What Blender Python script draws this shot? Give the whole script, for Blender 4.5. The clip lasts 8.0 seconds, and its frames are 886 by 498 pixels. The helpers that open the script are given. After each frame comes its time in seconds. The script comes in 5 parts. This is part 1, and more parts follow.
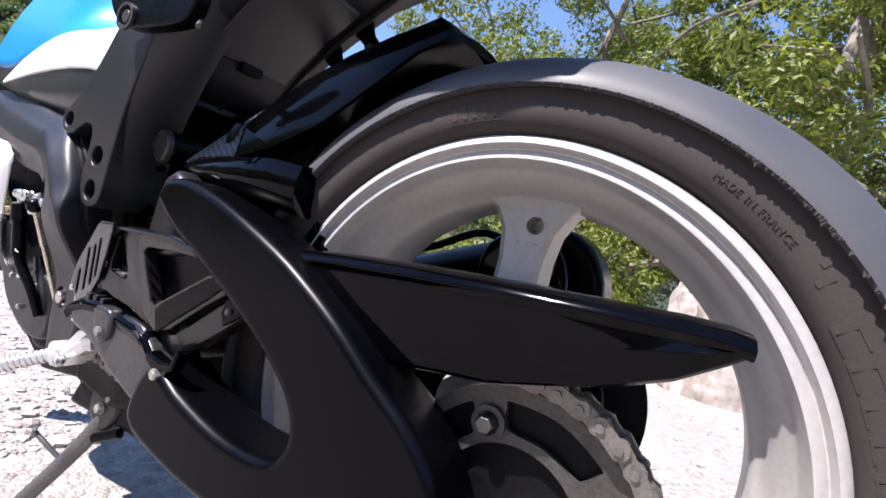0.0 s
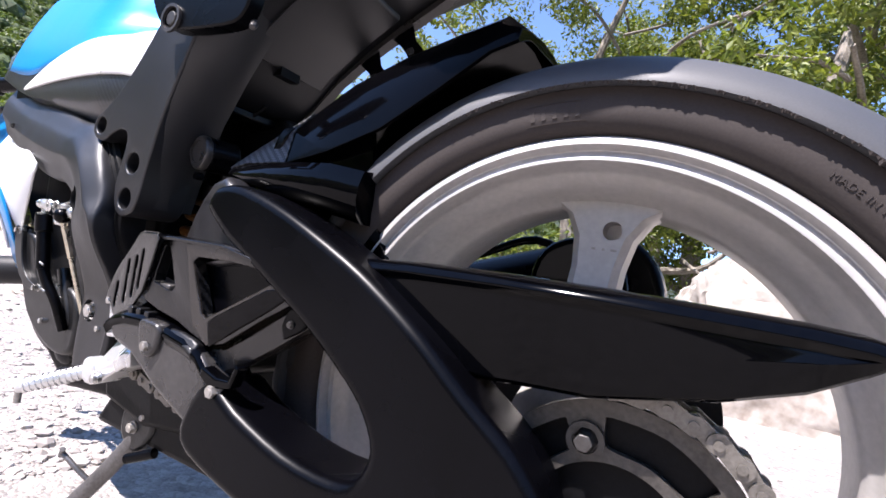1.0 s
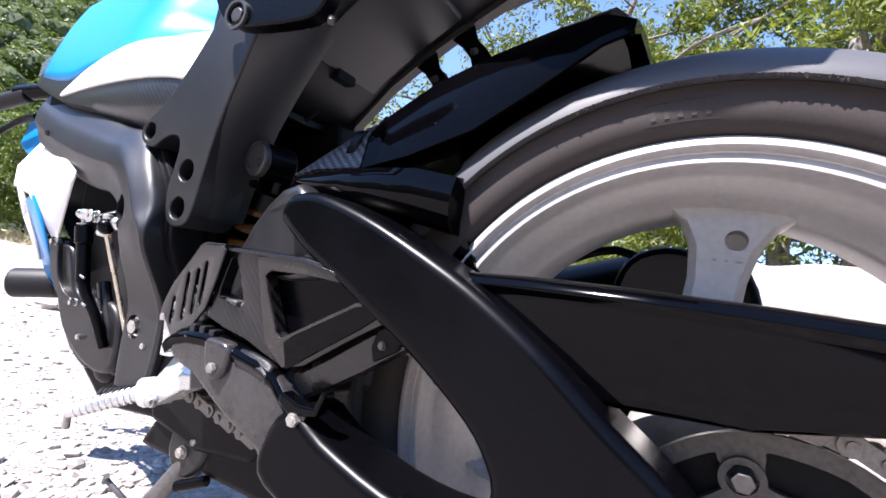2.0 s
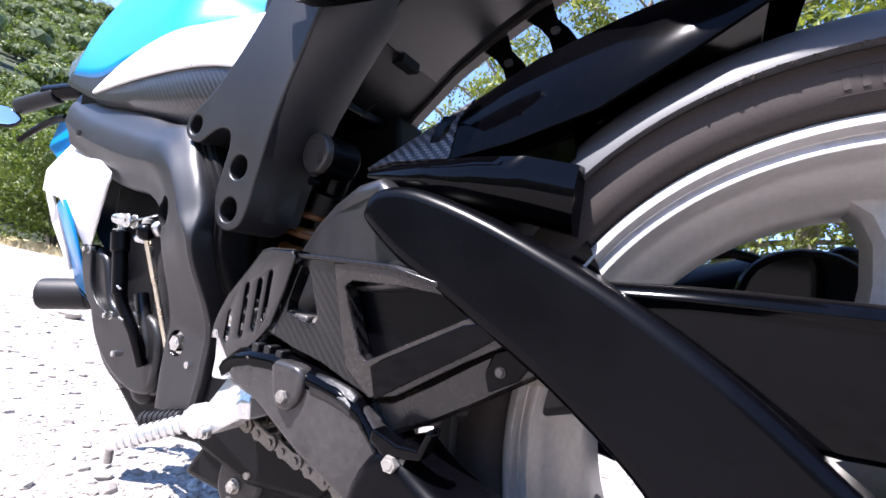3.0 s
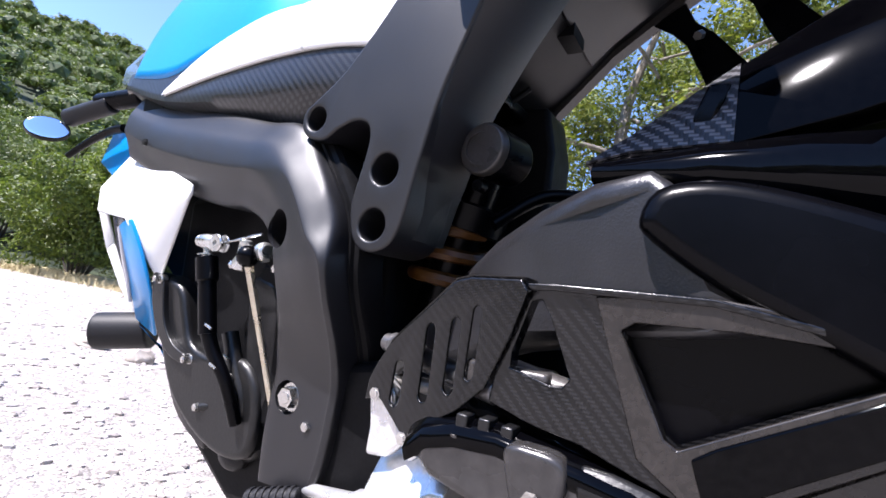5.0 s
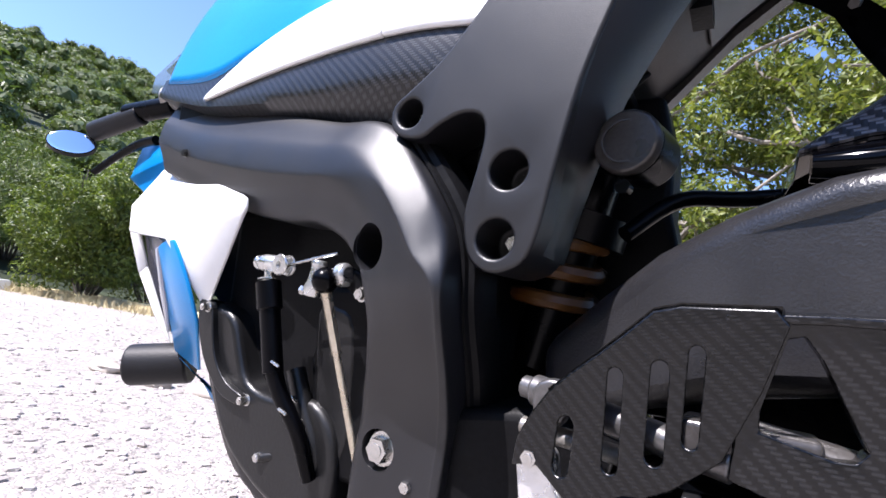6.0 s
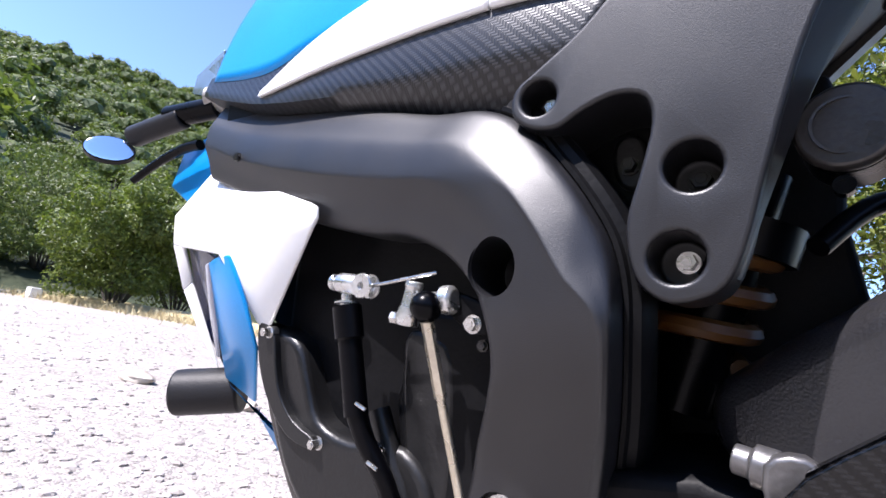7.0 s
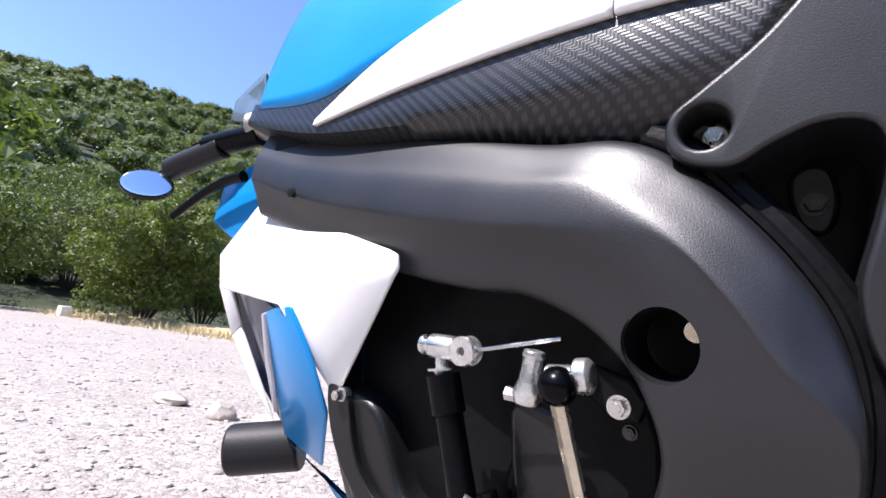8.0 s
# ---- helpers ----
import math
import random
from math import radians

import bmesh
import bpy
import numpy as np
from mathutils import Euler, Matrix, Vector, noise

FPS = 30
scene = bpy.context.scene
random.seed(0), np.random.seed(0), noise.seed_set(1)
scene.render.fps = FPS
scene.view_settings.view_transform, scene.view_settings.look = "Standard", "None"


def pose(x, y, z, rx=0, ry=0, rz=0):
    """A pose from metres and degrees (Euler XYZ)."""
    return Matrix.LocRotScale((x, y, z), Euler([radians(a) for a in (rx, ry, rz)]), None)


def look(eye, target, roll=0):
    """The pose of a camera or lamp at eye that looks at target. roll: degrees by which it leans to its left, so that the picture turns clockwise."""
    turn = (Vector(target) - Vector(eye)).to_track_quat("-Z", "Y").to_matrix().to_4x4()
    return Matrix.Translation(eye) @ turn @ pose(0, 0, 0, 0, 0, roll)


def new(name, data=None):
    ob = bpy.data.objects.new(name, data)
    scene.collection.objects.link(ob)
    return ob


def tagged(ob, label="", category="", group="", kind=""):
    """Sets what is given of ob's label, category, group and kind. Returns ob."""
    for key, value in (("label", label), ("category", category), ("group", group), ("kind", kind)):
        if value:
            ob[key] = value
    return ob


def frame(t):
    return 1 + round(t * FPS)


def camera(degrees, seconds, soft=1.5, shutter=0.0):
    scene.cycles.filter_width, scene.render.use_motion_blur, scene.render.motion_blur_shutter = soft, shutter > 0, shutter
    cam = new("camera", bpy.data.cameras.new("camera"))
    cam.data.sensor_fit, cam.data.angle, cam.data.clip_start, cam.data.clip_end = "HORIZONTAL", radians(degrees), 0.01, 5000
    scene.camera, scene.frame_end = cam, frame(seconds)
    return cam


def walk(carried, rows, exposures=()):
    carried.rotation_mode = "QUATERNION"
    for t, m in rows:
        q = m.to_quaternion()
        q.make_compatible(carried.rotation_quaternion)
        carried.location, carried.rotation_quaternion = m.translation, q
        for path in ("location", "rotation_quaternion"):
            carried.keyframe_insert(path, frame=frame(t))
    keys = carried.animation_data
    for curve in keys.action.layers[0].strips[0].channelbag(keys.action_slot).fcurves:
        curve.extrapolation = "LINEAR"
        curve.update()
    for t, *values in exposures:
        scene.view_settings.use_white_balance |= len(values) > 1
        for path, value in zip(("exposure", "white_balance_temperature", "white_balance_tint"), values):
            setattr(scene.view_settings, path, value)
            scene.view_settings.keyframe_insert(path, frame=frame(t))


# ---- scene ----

# ---------------------------------------------------------------- camera
cam = camera(84.0, 8.0, soft=1.6)
ROWS = [
    (0.0, 0.1358, -0.4851, 0.4062, 94.96, -12.28, 26.97),
    (0.5, 0.1019, -0.4933, 0.3980, 95.75, -11.97, 26.58),
    (1.0, 0.0702, -0.4962, 0.3924, 96.27, -11.74, 26.29),
    (1.5, 0.0307, -0.5037, 0.3871, 96.96, -11.66, 26.17),
    (3.0, -0.1087, -0.4702, 0.3766, 97.64, -11.23, 28.12),
    (3.5, -0.1523, -0.4593, 0.3718, 98.25, -11.13, 28.67),
    (4.0, -0.1983, -0.4532, 0.3703, 98.51, -10.66, 28.98),
    (4.5, -0.2440, -0.4478, 0.3673, 98.98, -10.65, 29.18),
    (6.0, -0.4003, -0.4209, 0.3704, 100.85, -8.91, 30.26),
    (6.5, -0.4467, -0.4101, 0.3751, 100.91, -8.74, 31.36),
    (7.0, -0.4920, -0.3991, 0.3818, 100.95, -8.63, 32.51),
    (7.5, -0.5298, -0.3972, 0.3916, 101.07, -8.41, 33.85),
    (8.0, -0.5681, -0.3926, 0.4152, 100.99, -6.85, 34.93),
]
walk(cam, [(t, pose(x, y, z, rx, ry, rz)) for t, x, y, z, rx, ry, rz in ROWS],
     exposures=[(t, e, k, 20) for t, e, k in ((0.0, 1.45, 6250), (1.5, 1.75, 6200), (3.0, 2.0, 6080), (4.5, 1.75, 6050), (6.0, 1.5, 6080), (7.0, 1.5, 6080), (8.0, 1.3, 6200))])

# ---------------------------------------------------------------- light
SUN = Vector((-0.22, -0.50, 0.83)).normalized()
world = bpy.data.worlds.new("world")
scene.world = world
world.use_nodes = True
wn = world.node_tree.nodes
sky = wn.new("ShaderNodeTexSky")
sky.sky_type = "NISHITA"
sky.sun_disc = False
sky.sun_elevation = math.asin(SUN.z)
sky.sun_rotation = math.atan2(SUN.x, SUN.y)
sky.air_density, sky.dust_density, sky.ozone_density = 1.0, 0.0, 4.2
wn["Background"].inputs["Strength"].default_value = 0.115
world.node_tree.links.new(sky.outputs["Color"], wn["Background"].inputs["Color"])
sun_data = bpy.data.lights.new("sun", "SUN")
sun_data.energy, sun_data.angle, sun_data.color = 5.0, radians(0.5), (1.0, 0.95, 0.87)
sun = new("sun", sun_data)
sun.matrix_world = look(SUN * 30, (0, 0, 0))
tagged(sun, kind="structure")


# ---------------------------------------------------------------- materials
def nodes_of(name):
    m = bpy.data.materials.new(name)
    m.use_nodes = True
    t = m.node_tree
    return m, t, t.nodes["Principled BSDF"]


def link(t, a, b):
    t.links.new(a, b)


def math_node(t, op, a, b=None, c=None):
    n = t.nodes.new("ShaderNodeMath")
    n.operation = op
    for i, v in enumerate((a, b, c)):
        if v is None:
            continue
        if isinstance(v, (int, float)):
            n.inputs[i].default_value = v
        else:
            t.links.new(v, n.inputs[i])
    return n.outputs[0]


def surface(name, dark, light, rough=(0.4, 0.6), metal=0.0, scale=8.0, fine=120.0, bump=0.0, coat=0.0, spec=0.5, scratch=0.0):
    """A surface that varies at two scales between two colours and two roughnesses, with fine relief."""
    m, t, b = nodes_of(name)
    co = t.nodes.new("ShaderNodeTexCoord").outputs["Object"]
    big, small = t.nodes.new("ShaderNodeTexNoise"), t.nodes.new("ShaderNodeTexNoise")
    for n, s, d in ((big, scale, 4), (small, fine, 3)):
        n.inputs["Scale"].default_value, n.inputs["Detail"].default_value = s, d
        link(t, co, n.inputs["Vector"])
    mix = math_node(t, "MULTIPLY_ADD", small.outputs["Fac"], 0.45, math_node(t, "MULTIPLY", big.outputs["Fac"], 0.55))
    ramp = t.nodes.new("ShaderNodeValToRGB")
    ramp.color_ramp.elements[0].position, ramp.color_ramp.elements[1].position = 0.34, 0.66
    ramp.color_ramp.elements[0].color, ramp.color_ramp.elements[1].color = (*dark, 1), (*light, 1)
    link(t, mix, ramp.inputs["Fac"])
    link(t, ramp.outputs["Color"], b.inputs["Base Color"])
    mr = t.nodes.new("ShaderNodeMapRange")
    mr.inputs["From Min"].default_value, mr.inputs["From Max"].default_value = 0.35, 0.65
    mr.inputs["To Min"].default_value, mr.inputs["To Max"].default_value = rough
    link(t, big.outputs["Fac"], mr.inputs["Value"])
    link(t, mr.outputs["Result"], b.inputs["Roughness"])
    b.inputs["Metallic"].default_value = metal
    b.inputs["Coat Weight"].default_value, b.inputs["Coat Roughness"].default_value = coat, 0.06
    b.inputs["Specular IOR Level"].default_value = spec
    if bump:
        bp = t.nodes.new("ShaderNodeBump")
        bp.inputs["Strength"].default_value, bp.inputs["Distance"].default_value = bump, 0.002
        link(t, small.outputs["Fac"], bp.inputs["Height"])
        link(t, bp.outputs["Normal"], b.inputs["Normal"])
    return m


def carbon(name, cell=0.0023, rough=0.3, light=0.075, coat=0.35, spec=0.5, relief=0.5):
    """Twill weave of carbon fibre under clear lacquer."""
    m, t, b = nodes_of(name)
    co = t.nodes.new("ShaderNodeTexCoord").outputs["Object"]
    sep = t.nodes.new("ShaderNodeSeparateXYZ")
    link(t, co, sep.inputs[0])
    u = math_node(t, "MULTIPLY", sep.outputs["X"], 1 / cell)
    v = math_node(t, "MULTIPLY", math_node(t, "ADD", sep.outputs["Z"], math_node(t, "MULTIPLY", sep.outputs["Y"], 0.7)), 1 / cell)
    s = math_node(t, "ADD", math_node(t, "FLOOR", u), math_node(t, "FLOOR", v))
    over = math_node(t, "LESS_THAN", math_node(t, "FRACT", math_node(t, "MULTIPLY", s, 0.25)), 0.5)
    hu = math_node(t, "SINE", math_node(t, "MULTIPLY", math_node(t, "FRACT", u), math.pi))
    hv = math_node(t, "SINE", math_node(t, "MULTIPLY", math_node(t, "FRACT", v), math.pi))
    h = t.nodes.new("ShaderNodeMix")
    link(t, over, h.inputs[0])
    link(t, hu, h.inputs[2])
    link(t, hv, h.inputs[3])
    col = t.nodes.new("ShaderNodeMix")
    col.data_type = "RGBA"
    col.inputs[6].default_value, col.inputs[7].default_value = (light * 0.1, light * 0.1, light * 0.12, 1), (light, light, light * 1.1, 1)
    link(t, math_node(t, "MULTIPLY", over, h.outputs[0]), col.inputs[0])
    link(t, col.outputs[2], b.inputs["Base Color"])
    b.inputs["Roughness"].default_value = rough
    b.inputs["Coat Weight"].default_value, b.inputs["Coat Roughness"].default_value = coat, 0.12
    b.inputs["Specular IOR Level"].default_value = spec
    bp = t.nodes.new("ShaderNodeBump")
    bp.inputs["Strength"].default_value, bp.inputs["Distance"].default_value = relief, 0.0004
    link(t, h.outputs[0], bp.inputs["Height"])
    link(t, bp.outputs["Normal"], b.inputs["Normal"])
    return m


RUBBER = surface("tyre_rubber", (0.030, 0.0250, 0.0232), (0.044, 0.0365, 0.0340), (0.60, 0.76), scale=9, fine=500, bump=0.05, spec=0.2)
TREAD = surface("worn_tread", (0.044, 0.045, 0.049), (0.058, 0.059, 0.064), (0.50, 0.64), scale=9, fine=700, bump=0.04)
ALLOY = surface("silver_paint_alloy", (0.36, 0.345, 0.33), (0.47, 0.45, 0.43), (0.34, 0.46), metal=0.25, scale=9, fine=180, bump=0.04)
ALLOY_DIRTY = surface("dull_alloy", (0.20, 0.185, 0.17), (0.38, 0.36, 0.33), (0.35, 0.55), metal=0.6, scale=30, fine=300, bump=0.12)
BRIGHT = surface("bright_alloy", (0.62, 0.62, 0.62), (0.78, 0.78, 0.78), (0.25, 0.4), metal=0.75, scale=25, fine=300, bump=0.05)
CHROME = surface("steel_bolt", (0.45, 0.44, 0.42), (0.65, 0.64, 0.62), (0.18, 0.34), metal=0.95, scale=60, fine=500, bump=0.06)
BRASSY = surface("gold_rod", (0.50, 0.44, 0.34), (0.66, 0.60, 0.48), (0.25, 0.4), metal=0.8, scale=60, fine=400)
BLACK = surface("satin_black", (0.0006, 0.0006, 0.0010), (0.0014, 0.0014, 0.0022), (0.24, 0.32), scale=12, fine=300, bump=0.006, spec=0.11)
GLOSS = surface("gloss_black", (0.0004, 0.0004, 0.0007), (0.0012, 0.0012, 0.0016), (0.05, 0.10), scale=10, fine=200, bump=0.002, spec=0.12)
# Gloss black with reflection turned down in place of shade on the hugger
LACQUER = surface("black_lacquer_low_sheen", (0.0004, 0.0004, 0.0007), (0.0012, 0.0012, 0.0016), (0.06, 0.10), scale=10, fine=200, bump=0.002, spec=0.06)
FRAME = surface("frame_grey", (0.0050, 0.0051, 0.0066), (0.0085, 0.0086, 0.0106), (0.40, 0.47), scale=10, fine=1500, bump=0.11, spec=0.55)
PLASTIC = surface("grained_plastic", (0.007, 0.007, 0.0085), (0.014, 0.014, 0.0155), (0.40, 0.52), scale=12, fine=700, bump=0.15, spec=0.25)
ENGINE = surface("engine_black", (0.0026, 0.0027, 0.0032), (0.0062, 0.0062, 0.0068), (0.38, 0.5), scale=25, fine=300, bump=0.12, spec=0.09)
COVER = surface("engine_cover", (0.030, 0.0275, 0.0262), (0.058, 0.054, 0.052), (0.26, 0.40), metal=0.3, scale=30, fine=400, bump=0.10)
CASE = surface("engine_case", (0.0052, 0.0052, 0.0056), (0.0105, 0.0104, 0.0108), (0.28, 0.40), scale=25, fine=350, bump=0.10, spec=0.35)
HOUSING = surface("cast_housing", (0.020, 0.0190, 0.0190), (0.046, 0.0435, 0.0430), (0.20, 0.34), metal=0.25, scale=22, fine=160, bump=0.05)
# Brown tone holds both dust and the sunlit ground mirrored in the lacquer
BEAM = surface("dusty_lacquer_with_reflection", (0.0050, 0.0044, 0.0040), (0.0250, 0.0215, 0.0195), (0.14, 0.30), scale=26, fine=260, bump=0.02, spec=0.5)
CHAIN = surface("grimy_steel", (0.036, 0.033, 0.030), (0.085, 0.078, 0.070), (0.35, 0.55), metal=0.4, scale=40, fine=300, bump=0.12)
LINK = surface("worn_link_steel", (0.085, 0.078, 0.068), (0.20, 0.185, 0.165), (0.30, 0.46), metal=0.5, scale=60, fine=400, bump=0.08)
STEEL = surface("machined_steel", (0.50, 0.50, 0.49), (0.72, 0.72, 0.71), (0.20, 0.34), metal=0.92, scale=60, fine=400, bump=0.06)
SCREEN = surface("smoked_screen", (0.075, 0.115, 0.155), (0.11, 0.155, 0.20), (0.12, 0.2), scale=6, fine=200)
CASTING = surface("bare_casting", (0.085, 0.082, 0.081), (0.16, 0.155, 0.155), (0.28, 0.40), metal=0.7, scale=22, fine=300, bump=0.08)
GUSSET = surface("grey_lacquer", (0.010, 0.0098, 0.011), (0.018, 0.0176, 0.0195), (0.26, 0.36), scale=18, fine=700, bump=0.16, spec=0.6)
WHITE = surface("white_paint", (0.74, 0.74, 0.73), (0.80, 0.80, 0.79), (0.25, 0.32), scale=6, fine=90, coat=0.5)
BLUE = surface("blue_paint", (0.000, 0.19, 0.50), (0.001, 0.24, 0.60), (0.28, 0.36), metal=0.2, scale=6, fine=500, coat=0.15, spec=0.35)
# Blue darkened to carry shade inside the fairing; also the pad's dark blue
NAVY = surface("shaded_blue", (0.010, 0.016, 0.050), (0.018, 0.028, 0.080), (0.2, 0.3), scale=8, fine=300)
ORANGE = surface("amber_spring", (0.055, 0.021, 0.003), (0.09, 0.036, 0.005), (0.35, 0.5), scale=20, fine=200)
LENS = surface("smoked_lens", (0.35, 0.36, 0.42), (0.45, 0.46, 0.52), (0.15, 0.25), scale=20, fine=200, coat=0.5)
CARBON = carbon("carbon_weave", cell=0.0021, rough=0.36, light=0.030, coat=0.1, spec=0.45, relief=0.22)
# Weave lightened to hold the sunlight on the hugger lip
CARBON_LIP = carbon("carbon_weave_sunlit", cell=0.0026, rough=0.42, light=0.11, coat=0.0, spec=0.5, relief=0.5)
CARBON_GUARD = carbon("carbon_weave_faint", cell=0.0016, rough=0.26, light=0.0065, coat=0.0, spec=0.40, relief=0.07)
# Gloss weave darkened so shade on web and flange sits in its colour
CARBON_FINE = carbon("carbon_weave_gloss_shaded", cell=0.0018, rough=0.22, light=0.011, coat=0.0, spec=0.45, relief=0.08)
STONE = surface("pale_stone", (0.19, 0.155, 0.125), (0.47, 0.43, 0.385), (0.8, 0.95), scale=1.7, fine=14, bump=0.9)
BARK = surface("bark", (0.10, 0.085, 0.07), (0.30, 0.27, 0.23), (0.85, 0.95), scale=5, fine=40, bump=0.6)
BRANCH = surface("dark_branch", (0.035, 0.03, 0.025), (0.08, 0.07, 0.06), (0.85, 0.95), scale=5, fine=40, bump=0.6)
STRAW = surface("dry_grass", (0.42, 0.34, 0.18), (0.62, 0.53, 0.32), (0.8, 0.95), scale=3, fine=30)
MIRROR_GLASS, _t, _b = nodes_of("mirror_glass")
_b.inputs["Metallic"].default_value, _b.inputs["Roughness"].default_value = 1.0, 0.06
_b.inputs["Base Color"].default_value = (0.80, 0.86, 0.95, 1)


def leaf_material(name, dark, light):
    """Leaves that let some light through, each one of its own green."""
    m, t, b = nodes_of(name)
    geo = t.nodes.new("ShaderNodeNewGeometry")
    ramp = t.nodes.new("ShaderNodeValToRGB")
    ramp.color_ramp.elements[0].color, ramp.color_ramp.elements[1].color = (*dark, 1), (*light, 1)
    link(t, geo.outputs["Random Per Island"], ramp.inputs["Fac"])
    link(t, ramp.outputs["Color"], b.inputs["Base Color"])
    b.inputs["Roughness"].default_value = 0.5
    tr = t.nodes.new("ShaderNodeBsdfTranslucent")
    bright = t.nodes.new("ShaderNodeHueSaturation")
    bright.inputs["Value"].default_value, bright.inputs["Saturation"].default_value = 1.5, 1.1
    link(t, ramp.outputs["Color"], bright.inputs["Color"])
    link(t, bright.outputs["Color"], tr.inputs["Color"])
    mix = t.nodes.new("ShaderNodeMixShader")
    mix.inputs[0].default_value = 0.35
    link(t, b.outputs[0], mix.inputs[1])
    link(t, tr.outputs[0], mix.inputs[2])
    link(t, mix.outputs[0], t.nodes["Material Output"].inputs["Surface"])
    return m


LEAF = leaf_material("oak_leaf", (0.050, 0.080, 0.010), (0.190, 0.215, 0.040))
LEAF_MID = leaf_material("shrub_leaf", (0.034, 0.062, 0.008), (0.135, 0.175, 0.030))
LEAF_FAR = leaf_material("wood_leaf", (0.046, 0.072, 0.016), (0.105, 0.138, 0.028))


def gravel_material():
    """Pale crushed stone: single stones, fine grit, and broad drifts of lighter and darker dust."""
    m, t, b = nodes_of("gravel")
    co = t.nodes.new("ShaderNodeTexCoord").outputs["Object"]
    vor, vor2 = t.nodes.new("ShaderNodeTexVoronoi"), t.nodes.new("ShaderNodeTexVoronoi")
    vor.inputs["Scale"].default_value, vor2.inputs["Scale"].default_value = 48, 150
    drift, patch = t.nodes.new("ShaderNodeTexNoise"), t.nodes.new("ShaderNodeTexNoise")
    for n, sc, d in ((drift, 0.9, 5), (patch, 9.0, 6)):
        n.inputs["Scale"].default_value, n.inputs["Detail"].default_value = sc, d
    for n in (vor, vor2, drift, patch):
        link(t, co, n.inputs["Vector"])
    tones = []
    for n in (vor, vor2):
        sep = t.nodes.new("ShaderNodeSeparateColor")
        link(t, n.outputs["Color"], sep.inputs[0])
        tones.append(sep.outputs[0])
    f = math_node(t, "MULTIPLY_ADD", tones[0], 0.26, math_node(t, "MULTIPLY", tones[1], 0.20))
    f = math_node(t, "ADD", f, math_node(t, "MULTIPLY_ADD", drift.outputs["Fac"], 0.20, math_node(t, "MULTIPLY", patch.outputs["Fac"], 0.34)))
    ramp = t.nodes.new("ShaderNodeValToRGB")
    ramp.color_ramp.elements[0].position, ramp.color_ramp.elements[1].position = 0.24, 0.76
    ramp.color_ramp.elements[0].color, ramp.color_ramp.elements[1].color = (0.165, 0.147, 0.132, 1), (0.405, 0.370, 0.342, 1)
    link(t, f, ramp.inputs["Fac"])
    link(t, ramp.outputs["Color"], b.inputs["Base Color"])
    b.inputs["Roughness"].default_value = 0.92
    h = math_node(t, "ADD", vor.outputs["Distance"], math_node(t, "MULTIPLY", vor2.outputs["Distance"], 0.5))
    bp = t.nodes.new("ShaderNodeBump")
    bp.invert = True
    bp.inputs["Strength"].default_value, bp.inputs["Distance"].default_value = 0.7, 0.010
    link(t, h, bp.inputs["Height"])
    link(t, bp.outputs["Normal"], b.inputs["Normal"])
    return m


GRAVEL = gravel_material()
HILL_SOIL = surface("hill_soil", (0.012, 0.020, 0.006), (0.028, 0.038, 0.012), (0.9, 0.95), scale=0.1, fine=1.5)


# ---------------------------------------------------------------- shape helpers
def spline(pts, steps=6, closed=False):
    """A smooth curve through the given points."""
    p = [Vector(q) for q in pts]
    n, out = len(p), []
    for i in range(n if closed else n - 1):
        a, b, c, d = (p[(i + k) % n] if closed else p[min(max(i + k, 0), n - 1)] for k in (-1, 0, 1, 2))
        for j in range(steps):
            s = j / steps
            out.append(0.5 * ((2 * b) + (c - a) * s + (2 * a - 5 * b + 4 * c - d) * s * s + (3 * b - a - 3 * c + d) * s ** 3))
    if not closed:
        out.append(p[-1])
    return out


def part(name, bm, material, parent=None, label="", smooth=40, bevel=0.0, segments=3):
    """Links a bmesh as one mesh object under a thing or part."""
    bmesh.ops.recalc_face_normals(bm, faces=bm.faces)
    me = bpy.data.meshes.new(name)
    bm.to_mesh(me)
    bm.free()
    me.materials.append(material)
    if smooth:
        for f in me.polygons:
            f.use_smooth = True
        me.set_sharp_from_angle(angle=radians(smooth))
    ob = new(name, me)
    if parent is not None:
        ob.parent = parent
    if bevel:
        bv = ob.modifiers.new("bevel", "BEVEL")
        bv.width, bv.segments, bv.limit_method, bv.angle_limit = bevel, segments, "ANGLE", radians(38)
    if label:
        tagged(ob, label=label)
    return ob


def cut(ob, cutters):
    """Cuts closed bmeshes out of an object."""
    for bm in cutters:
        bmesh.ops.recalc_face_normals(bm, faces=bm.faces)
        me = bpy.data.meshes.new("cutter")
        bm.to_mesh(me)
        bm.free()
        tool = new("cutter", me)
        tool.matrix_world = ob.matrix_world
        mods = list(ob.modifiers)
        bo = ob.modifiers.new("cut", "BOOLEAN")
        bo.object, bo.operation, bo.solver = tool, "DIFFERENCE", "EXACT"
        for md in mods:
            md.show_viewport = False
        parent = ob.parent
        ob.parent = None
        bpy.context.view_layer.update()
        dg = bpy.context.evaluated_depsgraph_get()
        made = bpy.data.meshes.new_from_object(ob.evaluated_get(dg))
        ob.modifiers.remove(bo)
        for md in mods:
            md.show_viewport = True
        ob.data = made
        ob.parent = parent
        bpy.data.objects.remove(tool)
        bpy.data.meshes.remove(me)
    return ob


